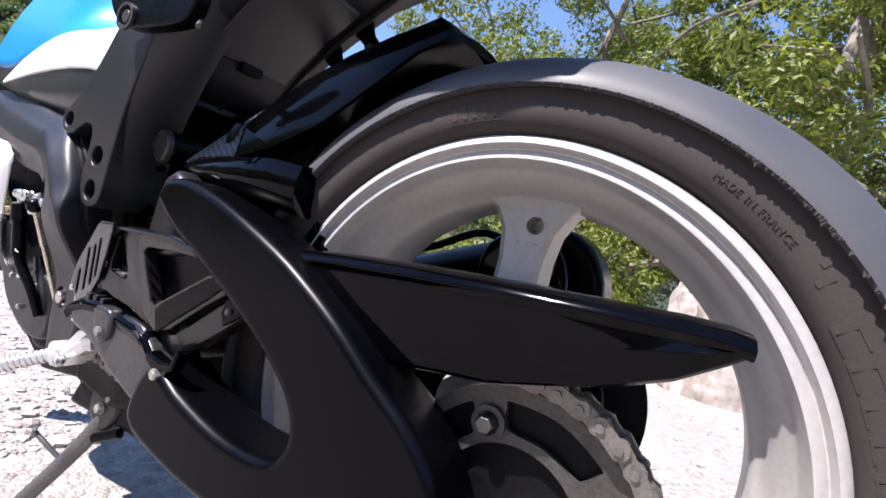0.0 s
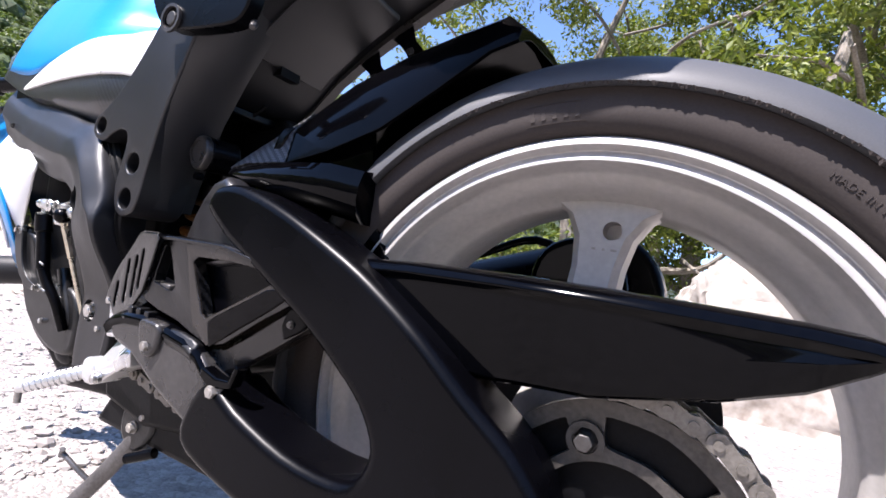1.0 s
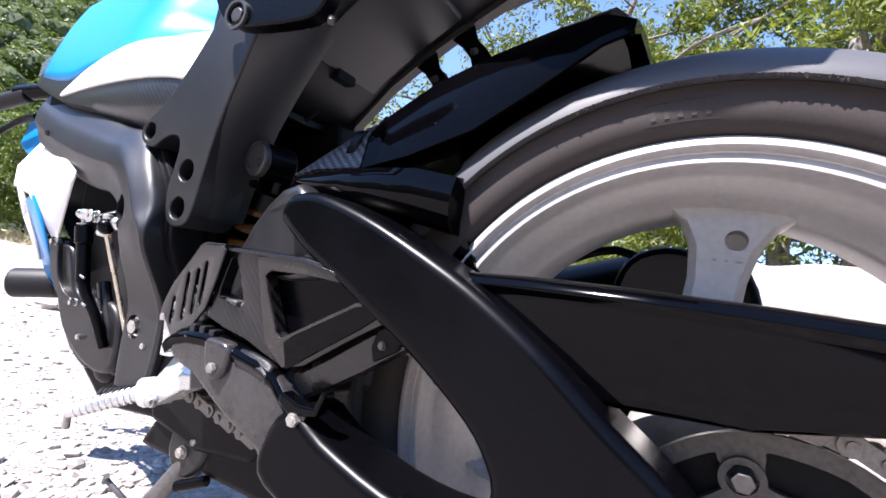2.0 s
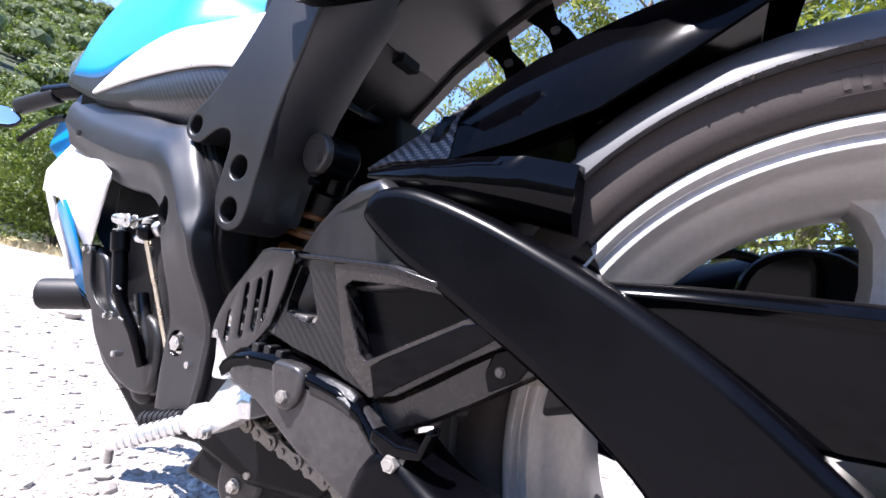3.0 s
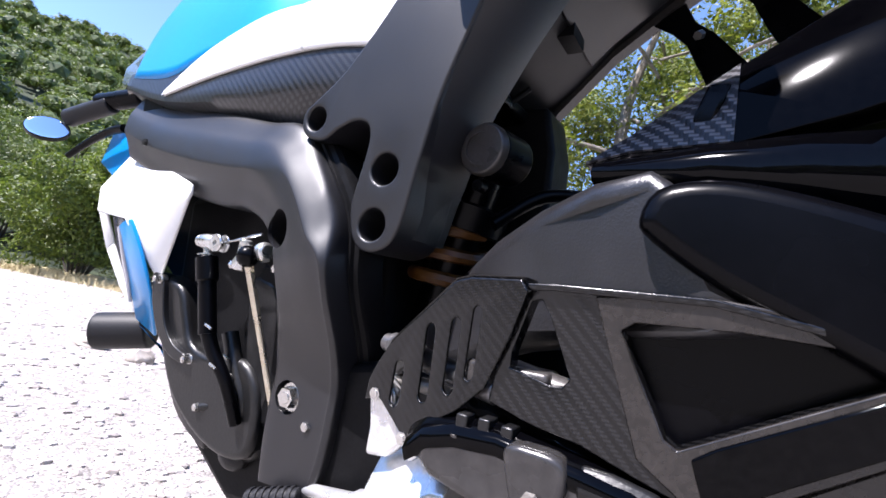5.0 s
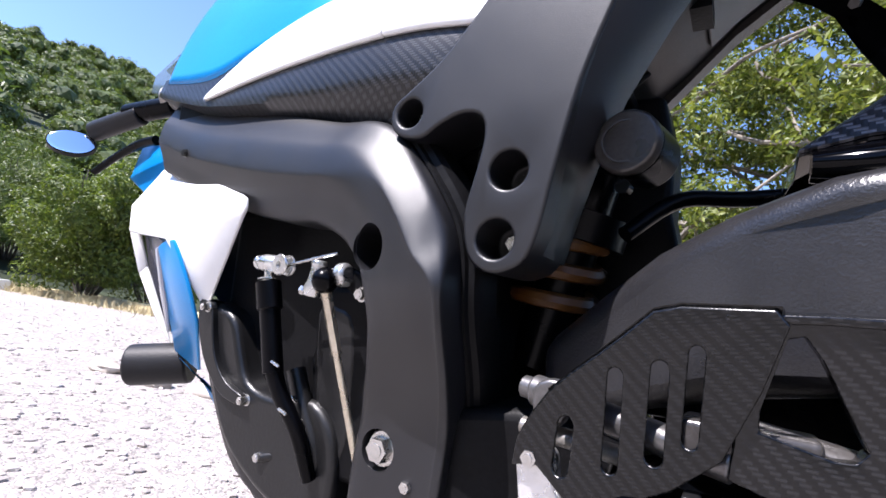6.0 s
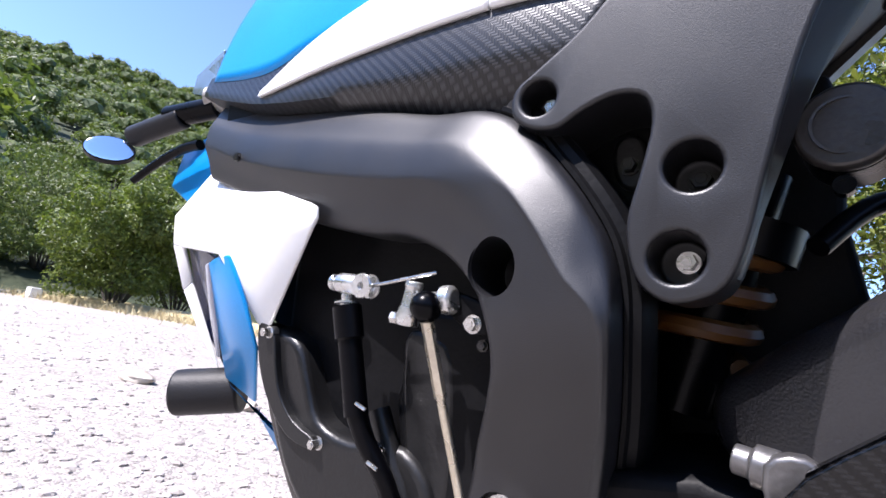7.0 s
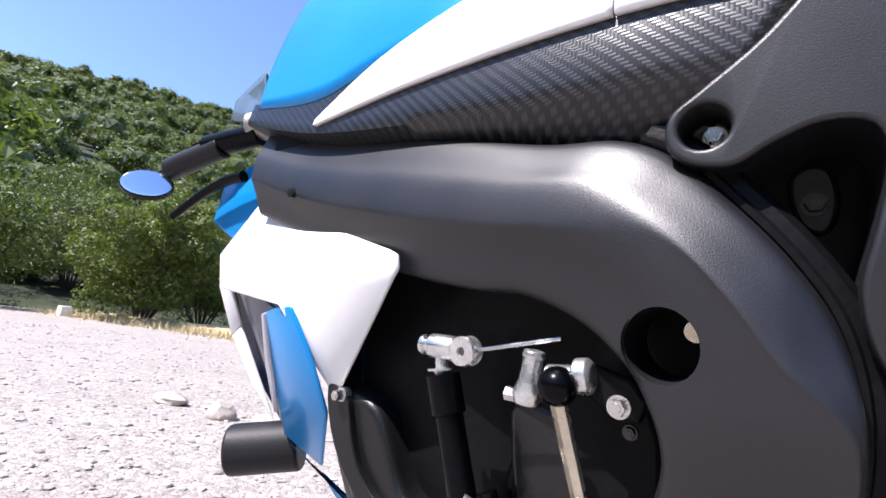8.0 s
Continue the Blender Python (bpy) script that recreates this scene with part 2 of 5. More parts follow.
def plate_bm(outline, y0, y1, steps=0, tilt=0.0):
    """A slab with an outline in x and z, between two depths; tilt moves the depth with the height."""
    pts = [(p.x, p.y) for p in spline([(a, b, 0) for a, b in outline], steps, True)] if steps else outline
    bm = bmesh.new()
    a = [bm.verts.new((x, y0 + tilt * z, z)) for x, z in pts]
    b = [bm.verts.new((x, y1 + tilt * z, z)) for x, z in pts]
    bm.faces.new(a)
    bm.faces.new(list(reversed(b)))
    for i in range(len(pts)):
        j = (i + 1) % len(pts)
        bm.faces.new((a[i], b[i], b[j], a[j]))
    return bm


def lathe_bm(profile, segs=96, centre=(0, 0, 0), closed=True):
    """A profile of (radius, depth) turned round the axle's direction."""
    bm = bmesh.new()
    cx, cy, cz = centre
    rings = []
    for k in range(segs):
        a = 2 * math.pi * k / segs
        rings.append([bm.verts.new((cx + r * math.cos(a), cy + y, cz + r * math.sin(a))) for r, y in profile])
    n = len(profile)
    for k in range(segs):
        p, q = rings[k], rings[(k + 1) % segs]
        for i in range(n if closed else n - 1):
            j = (i + 1) % n
            bm.faces.new((p[i], p[j], q[j], q[i]))
    bmesh.ops.remove_doubles(bm, verts=bm.verts, dist=1e-6)
    return bm


def rod_bm(a, b, r0, r1=None, segs=20, rings=()):
    """A round bar from a to b; rings adds (fraction, radius) in between."""
    bm = bmesh.new()
    add_rod(bm, a, b, r0, r1, segs, rings)
    return bm


def add_rod(bm, a, b, r0, r1=None, segs=20, rings=()):
    a, b = Vector(a), Vector(b)
    r1 = r0 if r1 is None else r1
    turn = (b - a).to_track_quat("Z", "Y").to_matrix()
    last = None
    stops = [(0, r0), *rings, (1, r1)]
    loops = []
    for s, r in stops:
        c = a.lerp(b, s)
        loops.append([bm.verts.new(c + turn @ Vector((r * math.cos(2 * math.pi * k / segs), r * math.sin(2 * math.pi * k / segs), 0))) for k in range(segs)])
    for p, q in zip(loops, loops[1:]):
        for k in range(segs):
            bm.faces.new((p[k], p[(k + 1) % segs], q[(k + 1) % segs], q[k]))
    bm.faces.new(list(reversed(loops[0])))
    bm.faces.new(loops[-1])
    return bm


def loft_bm(rings, closed=True, caps=True):
    """A skin over rings of points, each with the same count."""
    bm = bmesh.new()
    vs = [[bm.verts.new(p) for p in ring] for ring in rings]
    n = len(vs[0])
    for p, q in zip(vs, vs[1:]):
        for i in range(n if closed else n - 1):
            j = (i + 1) % n
            bm.faces.new((p[i], p[j], q[j], q[i]))
    if caps and closed:
        bm.faces.new(list(reversed(vs[0])))
        bm.faces.new(vs[-1])
    return bm


def tube_bm(path, radius, segs=10, steps=5):
    """A round tube along a smooth path."""
    pts = spline(path, steps)
    bm = bmesh.new()
    loops = []
    for i, p in enumerate(pts):
        d = (pts[min(i + 1, len(pts) - 1)] - pts[max(i - 1, 0)]).normalized()
        side = d.cross(Vector((0.05, 1, 0.1))).normalized()
        up = side.cross(d)
        r = radius[0] + (radius[1] - radius[0]) * i / (len(pts) - 1) if isinstance(radius, tuple) else radius
        loops.append([bm.verts.new(p + r * (math.cos(2 * math.pi * k / segs) * side + math.sin(2 * math.pi * k / segs) * up)) for k in range(segs)])
    for p, q in zip(loops, loops[1:]):
        for k in range(segs):
            bm.faces.new((p[k], p[(k + 1) % segs], q[(k + 1) % segs], q[k]))
    bm.faces.new(list(reversed(loops[0])))
    bm.faces.new(loops[-1])
    return bm


def box_bm(x0, x1, y0, y1, z0, z1):
    bm = bmesh.new()
    bmesh.ops.create_cube(bm, size=1, matrix=Matrix.Translation(((x0 + x1) / 2, (y0 + y1) / 2, (z0 + z1) / 2)) @ Matrix.Diagonal((x1 - x0, y1 - y0, z1 - z0, 1)))
    return bm


def ball_bm(c, r, squash=(1, 1, 1), sub=3):
    bm = bmesh.new()
    bmesh.ops.create_icosphere(bm, subdivisions=sub, radius=r, matrix=Matrix.Translation(c) @ Matrix.Diagonal((*squash, 1)))
    return bm


def bolt(name, at, r, depth, parent, material, label="", sides=6):
    """A bolt with a flange and a socket or hexagon head, facing the left side."""
    x, y, z = at
    bm = rod_bm((x, y + depth, z), (x, y + depth * 0.35, z), r * 1.25, r * 1.25, 20)
    add_rod(bm, (x, y + depth * 0.4, z), (x, y - depth * 0.3, z), r, r * 0.9, sides if sides > 3 else 20)
    add_rod(bm, (x, y - depth * 0.28, z), (x, y - depth * 0.36, z), r * 0.55, r * 0.5, 14)
    return part(name, bm, material, parent, label, smooth=30)


# ---------------------------------------------------------------- setting
def ground_height(x, y):
    """Nearly level gravel lot with a slight swell."""
    return 0.02 * noise.noise((x * 0.35, y * 0.35, 3.0)) * min(1.0, (x * x + y * y) / 6.0)


def build_ground():
    bm = bmesh.new()
    rad = [0.0] + [0.25 * 1.16 ** k for k in range(52)]
    seg = 72
    rings = []
    for r in rad[1:]:
        rings.append([bm.verts.new((r * math.cos(2 * math.pi * k / seg), r * math.sin(2 * math.pi * k / seg),
                                    ground_height(r * math.cos(2 * math.pi * k / seg), r * math.sin(2 * math.pi * k / seg)) if r < 30 else 0)) for k in range(seg)])
    mid = bm.verts.new((0, 0, 0))
    for k in range(seg):
        bm.faces.new((mid, rings[0][k], rings[0][(k + 1) % seg]))
        for p, q in zip(rings, rings[1:]):
            bm.faces.new((p[k], q[k], q[(k + 1) % seg], p[(k + 1) % seg]))
    return tagged(part("ground", bm, GRAVEL, smooth=180), "pale sunlit gravel lot with loose stones", "ground", kind="structure")


build_ground()


def stones_mesh(name, count, spots, sizes, material):
    """Many small angular stones in one mesh."""
    rng = np.random.default_rng(11)
    base = bmesh.new()
    bmesh.ops.create_icosphere(base, subdivisions=1, radius=1)
    bv = np.array([v.co[:] for v in base.verts])
    bf = np.array([[v.index for v in f.verts] for f in base.faces])
    base.free()
    verts, faces = [], []
    for i in range(count):
        x, y = spots(rng)
        s = sizes(rng, math.hypot(x, y))
        v = bv * (1 + rng.uniform(-0.3, 0.3, (len(bv), 1))) * s * np.array([1, rng.uniform(0.6, 1), rng.uniform(0.35, 0.7)])
        a = rng.uniform(0, 6.28)
        v = v @ np.array([[math.cos(a), math.sin(a), 0], [-math.sin(a), math.cos(a), 0], [0, 0, 1]])
        verts.append(v + [x, y, ground_height(x, y) + 0.1 * s])
        faces.append(bf + i * len(bv))
    me = bpy.data.meshes.new(name)
    me.from_pydata(np.concatenate(verts).tolist(), [], np.concatenate(faces).tolist())
    me.materials.append(material)
    return new(name, me)


def pebble_material():
    m, t, b = nodes_of("pebbles")
    geo = t.nodes.new("ShaderNodeNewGeometry")
    ramp = t.nodes.new("ShaderNodeValToRGB")
    ramp.color_ramp.elements[0].color, ramp.color_ramp.elements[1].color = (0.22, 0.195, 0.178, 1), (0.47, 0.435, 0.41, 1)
    link(t, geo.outputs["Random Per Island"], ramp.inputs["Fac"])
    link(t, ramp.outputs["Color"], b.inputs["Base Color"])
    b.inputs["Roughness"].default_value = 0.9
    return m


PEBBLE = pebble_material()


def near_spot(rng):
    r = 0.5 + 9.0 * rng.random() ** 1.6
    a = rng.uniform(1.9, 3.6) if rng.random() < 0.8 else rng.uniform(0.6, 1.9)
    return r * math.cos(a) - 0.3, r * math.sin(a)


def pebble_size(rng, d):
    return 0.0034 + 0.014 * rng.random() ** 5 + 0.0011 * d * rng.random()


tagged(stones_mesh("gravel_stones", 16000, near_spot, pebble_size, PEBBLE), "loose pale crushed stones scattered over the lot", "gravel", kind="stuff")


def rough_rock(name, at, size, seed, material, sub=4, jag=0.35, blocky=1.0):
    bm = bmesh.new()
    bmesh.ops.create_icosphere(bm, subdivisions=sub, radius=1)
    for v in bm.verts:
        p = v.co.copy()
        k = 1 + jag * noise.noise(p * 1.1 + Vector((seed, 0, 0))) + jag * 0.35 * noise.noise(p * 3.1 + Vector((0, seed, 0))) + 0.05 * noise.noise(p * 9)
        b = [math.copysign(abs(s) ** blocky, s) for s in p]
        v.co = Vector((b[0] * size[0], b[1] * size[1], b[2] * size[2])) * k
    ob = part(name, bm, material, None, smooth=35)
    ob.location = at
    return ob


tagged(rough_rock("boulder", (1.03, 4.63, 0.50), (1.12, 0.80, 0.86), 7.0, STONE, 5, 0.16, 0.62), "large pale weathered boulder standing on gravel", "boulder")
tagged(rough_rock("stone_block", (-2.95, 0.86, 0.015), (0.10, 0.06, 0.035), 4.0, STONE, 3), "flat pale stone lying on the gravel", "stone", "loose stones")
tagged(rough_rock("stone_block", (-2.55, 0.88, 0.02), (0.06, 0.05, 0.045), 6.0, STONE, 3), "small angular pale stone on the gravel", "stone", "loose stones")
tagged(rough_rock("stone_block", (-2.35, 0.98, 0.012), (0.12, 0.05, 0.03), 8.0, STONE, 3), "long low pale stone on the gravel", "stone", "loose stones")

# ---------------------------------------------------------------- hill and woods
def hill_height(x, y):
    """Wooded slope that climbs away behind the lot, highest where it runs off ahead of the motorcycle."""
    d = -x * 0.93 + y * 0.36 - 19.0
    if d < 0:
        return -0.4
    side = (y * 0.93 + x * 0.36)
    h = 0.405 * min(d, 190 + 0.3 * (d - 190)) * (min(d, 190) / 190) ** 0.18 * (1.02 + 0.0008 * side)
    return h + 2.5 * noise.noise((x * 0.03, y * 0.03, 1.0)) * min(1, d / 20)


def build_hill():
    bm = bmesh.new()
    nx, ny = 60, 70
    grid = []
    for i in range(nx):
        row = []
        for j in range(ny):
            along, across = 18 + 300 * (i / (nx - 1)) ** 1.5, -190 + 420 * j / (ny - 1)
            x, y = -0.93 * along + 0.36 * across, 0.36 * along + 0.93 * across
            row.append(bm.verts.new((x, y, hill_height(x, y))))
        grid.append(row)
    for i in range(nx - 1):
        for j in range(ny - 1):
            bm.faces.new((grid[i][j], grid[i + 1][j], grid[i + 1][j + 1], grid[i][j + 1]))
    return tagged(part("hillside", bm, HILL_SOIL, smooth=180), "dark wooded slope rising behind the lot", "hill", kind="structure")


build_hill()


def leaf_cloud(rng, centres, radii, per, leaf, flat=0.75, stray=0.7):
    """Folded leaves scattered through round clumps: vertices and faces."""
    c = np.repeat(np.asarray(centres, float), per, axis=0)
    r = np.repeat(np.asarray(radii, float), per)[:, None]
    n = len(c)
    d = rng.normal(size=(n, 3))
    d /= np.linalg.norm(d, axis=1, keepdims=True)
    p = c + d * r * (0.55 + 0.5 * rng.random((n, 1)) ** 0.6) * [1, 1, flat]
    nrm = d + rng.normal(size=(n, 3)) * stray + [0, 0, 0.5]
    nrm /= np.linalg.norm(nrm, axis=1, keepdims=True)
    u = np.cross(nrm, rng.normal(size=(n, 3)))
    u /= np.linalg.norm(u, axis=1, keepdims=True)
    w = np.cross(nrm, u)
    s = leaf * (0.6 + 0.8 * rng.random((n, 1)))
    v = np.stack([p - u * s, p - u * s * 0.1 + w * s * 0.42 + nrm * s * 0.12, p + u * s, p - u * s * 0.1 - w * s * 0.42 + nrm * s * 0.12], 1).reshape(-1, 3)
    k = np.arange(n)[:, None] * 4
    return v, np.concatenate([k + [0, 1, 2], k + [0, 2, 3]]).reshape(2, n, 3).transpose(1, 0, 2).reshape(-1, 3)


def cloud_object(name, v, f, material, parent=None):
    me = bpy.data.meshes.new(name)
    me.from_pydata(v.tolist(), [], f.tolist())
    me.materials.append(material)
    ob = new(name, me)
    if parent is not None:
        ob.parent = parent
    return ob


def woods(rng, count, span, crowns):
    """Crowns of trees on the slope: bearing in degrees, distance, size, and the clumps that each is made of."""
    centres, radii, far = [], [], []
    for _ in range(count):
        bearing, d = radians(rng.uniform(*span)), 21.0 + 250 * rng.random() ** 0.85
        x, y = d * math.cos(bearing), d * math.sin(bearing)
        if -x * 0.93 + y * 0.36 < 20.0:
            continue
        r = min(3.6, 1.9 * math.exp(0.32 * rng.normal())) * (0.62 + 0.42 * min(1.0, d / 120))
        z = hill_height(x, y) + r * rng.uniform(0.35, 1.15)
        centres.append((x, y, z + 0.12 * r))
        radii.append(r * 0.80)
        far.append(d)
        for k in range(crowns):
            a = rng.uniform(0, 2 * math.pi)
            out = rng.uniform(0.40, 0.72)
            centres.append((x + out * r * math.cos(a), y + out * r * math.sin(a), z + r * rng.uniform(-0.35, 0.40)))
            radii.append(r * rng.uniform(0.34, 0.52))
            far.append(d)
    return np.array(centres), np.array(radii), np.array(far)


def build_forest():
    rng = np.random.default_rng(5)
    base = bmesh.new()
    bmesh.ops.create_icosphere(base, subdivisions=1, radius=0.62)
    bv, bf = np.array([q.co[:] for q in base.verts]), np.array([[q.index for q in g.verts] for g in base.faces])
    base.free()
    verts, faces, at = [], [], 0

    def add(v, f):
        nonlocal at
        verts.append(v)
        faces.append(f + at)
        at += len(v)

    for count, span, crowns, share in ((2200, (138, 177), 4, 1.0), (500, (95, 138), 2, 0.3), (300, (177, 215), 2, 0.3)):
        c, r, far = woods(rng, count, span, crowns)
        for near, end, per, leaf in ((0, 48, 110, 0.105), (48, 100, 64, 0.19), (100, 999, 30, 0.36)):
            pick = (far >= near) & (far < end)
            big = pick & (r > 1.05)
            for chosen, k in ((pick & ~big, 1.0), (big, 1.9)):
                if chosen.any():
                    add(*leaf_cloud(rng, c[chosen], r[chosen], int(per * share * k), leaf / share ** 0.5, flat=0.85, stray=0.30))
        add((bv[None] * r[:, None, None] * [1, 1, 0.85] + c[:, None]).reshape(-1, 3), (bf[None] + (np.arange(len(r)) * len(bv))[:, None, None]).reshape(-1, 3))
    return tagged(cloud_object("hillside_woods", np.concatenate(verts), np.concatenate(faces), LEAF_FAR), "dense green deciduous woods covering the hillside", "woods", kind="stuff")


build_forest()


def limb(bm, a, b, r0, r1, bend, rng):
    mid = [Vector(a).lerp(Vector(b), s) + Vector(rng.normal(size=3)) * bend for s in (0.35, 0.7)]
    src = tube_bm([a, *mid, b], (r0, r1), 8, 4)
    me = bpy.data.meshes.new("limb")
    src.to_mesh(me)
    src.free()
    bm.from_mesh(me)
    bpy.data.meshes.remove(me)


def build_tree(at, height, spread, seed, leaves, label, bark=BARK, leaf=0.049, low=0.35, mat=None):
    """A tree: tapered trunk with limbs, and a crown of separate leaves in uneven clumps."""
    rng = np.random.default_rng(seed)
    tree = new("tree")
    tree.location = at
    bm = bmesh.new()
    top = Vector((rng.uniform(-0.3, 0.3), rng.uniform(-0.3, 0.3), height * 0.92))
    limb(bm, (0, 0, -0.1), top, 0.028 * height, 0.006 * height, 0.05 * height, rng)
    centres, radii = [], []
    n = 16
    for i in range(n):
        z0 = height * (low * 0.8 + (0.95 - low * 0.8) * i / n)
        a = i * 2.4 + rng.uniform(-0.5, 0.5)
        reach = spread * (0.55 + 0.45 * math.sin(math.pi * min(1, 0.25 + 0.75 * i / n))) * rng.uniform(0.7, 1.1)
        root = Vector((0, 0, 0)).lerp(top, z0 / (height * 0.92))
        tip = root + Vector((math.cos(a) * reach, math.sin(a) * reach, reach * rng.uniform(0.05, 0.55)))
        limb(bm, root, tip, 0.010 * height * (1.2 - i / n), 0.003 * height, 0.06 * reach, rng)
        for s in (0.45, 0.7, 0.9, 1.05):
            for _ in range(3):
                p = root.lerp(tip, s) + Vector(rng.normal(size=3)) * 0.26 * spread * 0.6
                centres.append(p)
                radii.append(rng.uniform(0.16, 0.34) * spread * 0.5)
            if s > 0.5 and rng.random() < 0.8:
                limb(bm, root.lerp(tip, s - 0.2), centres[-1], 0.004 * height, 0.0015 * height, 0.05, rng)
    part("trunk", bm, bark, tree)
    v, f = leaf_cloud(rng, centres, radii, max(1, leaves // len(centres)), leaf)
    cloud_object("crown", v, f, mat or LEAF, tree)
    return tagged(tree, label, "tree", "trees beside the lot")


build_tree((1.55, 7.6, 0), 7.5, 3.0, 21, 46000, "tall oak with grey trunk and sunlit small leaves")
build_tree((-1.6, 8.2, 0), 7.2, 2.9, 22, 40000, "leafy green oak in full sun beside the lot", low=0.2)
build_tree((3.9, 6.4, 0), 7.0, 2.6, 23, 34000, "oak with bare dark branches and green leaves", BRANCH)
build_tree((-4.6, 9.4, 0), 6.6, 2.4, 24, 16000, "slender oak with a loose open crown", low=0.3)
build_tree((0.2, 10.6, 0), 8.0, 3.4, 25, 34000, "leafy oak behind the boulder", low=0.1)


def build_shrub(at, size, seed, leaves, label, mat=None, leaf=0.055):
    """A rounded bush: short stems under a mound of leaf clumps."""
    rng = np.random.default_rng(seed)
    bush = new("shrub")
    bush.location = at
    bm = bmesh.new()
    centres, radii = [], []
    for i in range(14):
        a = i * 2.4
        tip = Vector((math.cos(a) * size[0] * rng.uniform(0.2, 0.8), math.sin(a) * size[0] * rng.uniform(0.2, 0.8), size[1] * rng.uniform(0.45, 0.92)))
        limb(bm, (tip.x * 0.1, tip.y * 0.1, -0.05), tip, 0.035, 0.008, 0.08, rng)
        for _ in range(7):
            centres.append(tip + Vector(rng.normal(size=3)) * 0.22 * size[0] - Vector((0, 0, rng.random() * 0.65 * tip.z)))
            radii.append(rng.uniform(0.16, 0.30) * size[0])
    part("stem", bm, BRANCH, bush)
    v, f = leaf_cloud(rng, centres, radii, max(1, leaves // len(centres)), leaf, stray=0.45)
    cloud_object("foliage", v, f, mat or LEAF, bush)
    return tagged(bush, label, "shrub", "shrubs along the lot")


build_shrub((-13.8, 5.4, 0), (1.9, 3.9), 31, 46000, "broad sunlit green shrub at the edge of the lot", LEAF_MID, 0.048)
build_shrub((-15.5, 7.9, 0), (1.9, 3.8), 32, 30000, "leafy green shrub behind dry grass", LEAF_MID, 0.048)
build_shrub((-17.5, 2.6, 0), (2.2, 3.6), 33, 14000, "dark shaded shrub under the hillside woods", LEAF_FAR)
build_shrub((-16.5, 0.2, 0), (2.2, 3.4), 34, 7000, "dark green shrub beside the road edge", LEAF_FAR)
build_shrub((-22.5, 6.5, 0.6), (3.0, 5.0), 38, 20000, "dark rounded tree at the foot of the hill", LEAF_FAR, 0.055)
build_shrub((-24.0, 2.0, 0.6), (3.2, 5.4), 39, 20000, "dark rounded tree at the foot of the hill", LEAF_FAR, 0.055)
build_shrub((-0.9, 4.6, 0), (0.75, 1.35), 35, 6000, "bright green bush beside the boulder", leaf=0.04)
build_shrub((-2.6, 6.0, 0), (1.1, 1.6), 36, 6000, "green undergrowth below the oaks", leaf=0.045)
build_shrub((2.7, 6.4, 0), (0.9, 1.3), 37, 5000, "low green bush among the trees", leaf=0.045)


def build_unseen_slope():
    """Unseen wooded slope added behind the viewer to darken reflections and ambient light."""
    bm = bmesh.new()
    rows = []
    for r, h in ((26, -0.3), (30, 3.0), (38, 7.5), (60, 15.0), (110, 30.0)):
        row = []
        for k in range(41):
            a = radians(168 + 5.2 * k)
            n_ = noise.noise((math.cos(a) * 6, math.sin(a) * 6, r * 0.1))
            row.append(bm.verts.new((r * math.cos(a), r * math.sin(a), h * (1 + 0.25 * n_) if h > 0 else h)))
        rows.append(row)
    for p, q in zip(rows, rows[1:]):
        for i in range(40):
            bm.faces.new((p[i], p[i + 1], q[i + 1], q[i]))
    tagged(part("hillside_far", bm, HILL_SOIL, smooth=180), "unseen wooded slope added behind the viewer", "hill", kind="structure")
    rng = np.random.default_rng(15)
    centres, radii = [], []
    for _ in range(900):
        a, r = radians(168 + 208 * rng.random()), 27 + 30 * rng.random()
        centres.append((r * math.cos(a), r * math.sin(a), max(0, (r - 26) * 0.55) + 1.2))
        radii.append(rng.uniform(1.4, 3.0))
    v, f = leaf_cloud(rng, centres, radii, 45, 0.5)
    tagged(cloud_object("valley_woods", v, f, LEAF_FAR), "unseen green woods added behind the viewer", "woods", kind="stuff")


build_unseen_slope()


def build_verge():
    """Strip of dry grass along the far edge of the lot."""
    rng = np.random.default_rng(8)
    n = 9000
    s = rng.random(n)
    x = -6.0 - 9.5 * s + rng.normal(size=n) * 0.35
    y = 6.2 - 0.4 * s - 1.4 * s * s + rng.normal(size=n) * (0.25 + 0.35 * rng.random(n))
    a = rng.uniform(0, 6.28, n)
    h = 0.06 + 0.20 * rng.random(n) ** 2
    wdt = 0.006 + 0.006 * rng.random(n)
    lean = rng.normal(size=(n, 2)) * 0.5
    z = np.zeros(n)
    v = np.stack([np.stack([x - np.cos(a) * wdt, y - np.sin(a) * wdt, z], 1), np.stack([x + np.cos(a) * wdt, y + np.sin(a) * wdt, z], 1),
                  np.stack([x + lean[:, 0] * h, y + lean[:, 1] * h, h], 1)], 1).reshape(-1, 3)
    f = np.arange(3 * n).reshape(-1, 3)
    return tagged(cloud_object("dry_grass", v, f, STRAW), "straw-coloured dry grass along the lot's edge", "grass", kind="stuff")


build_verge()


def build_bank():
    """Low earth bank with dry straw that edges the lot."""
    rings = []
    for i in range(25):
        s = i / 24
        x, y = -5.5 - 11 * s, 6.6 - 0.4 * s - 1.6 * s * s
        k = 0.8 + 0.3 * noise.noise((x * 0.8, y, 2))
        rings.append([(x, y - 0.7, -0.03), (x, y - 0.35, 0.10 * k), (x, y + 0.05, 0.22 * k), (x, y + 0.6, 0.25 * k), (x, y + 1.4, -0.03)])
    return tagged(part("verge", loft_bm(rings, closed=False), STRAW, smooth=180), "low bank of dry straw and earth", "bank", kind="structure")


build_bank()


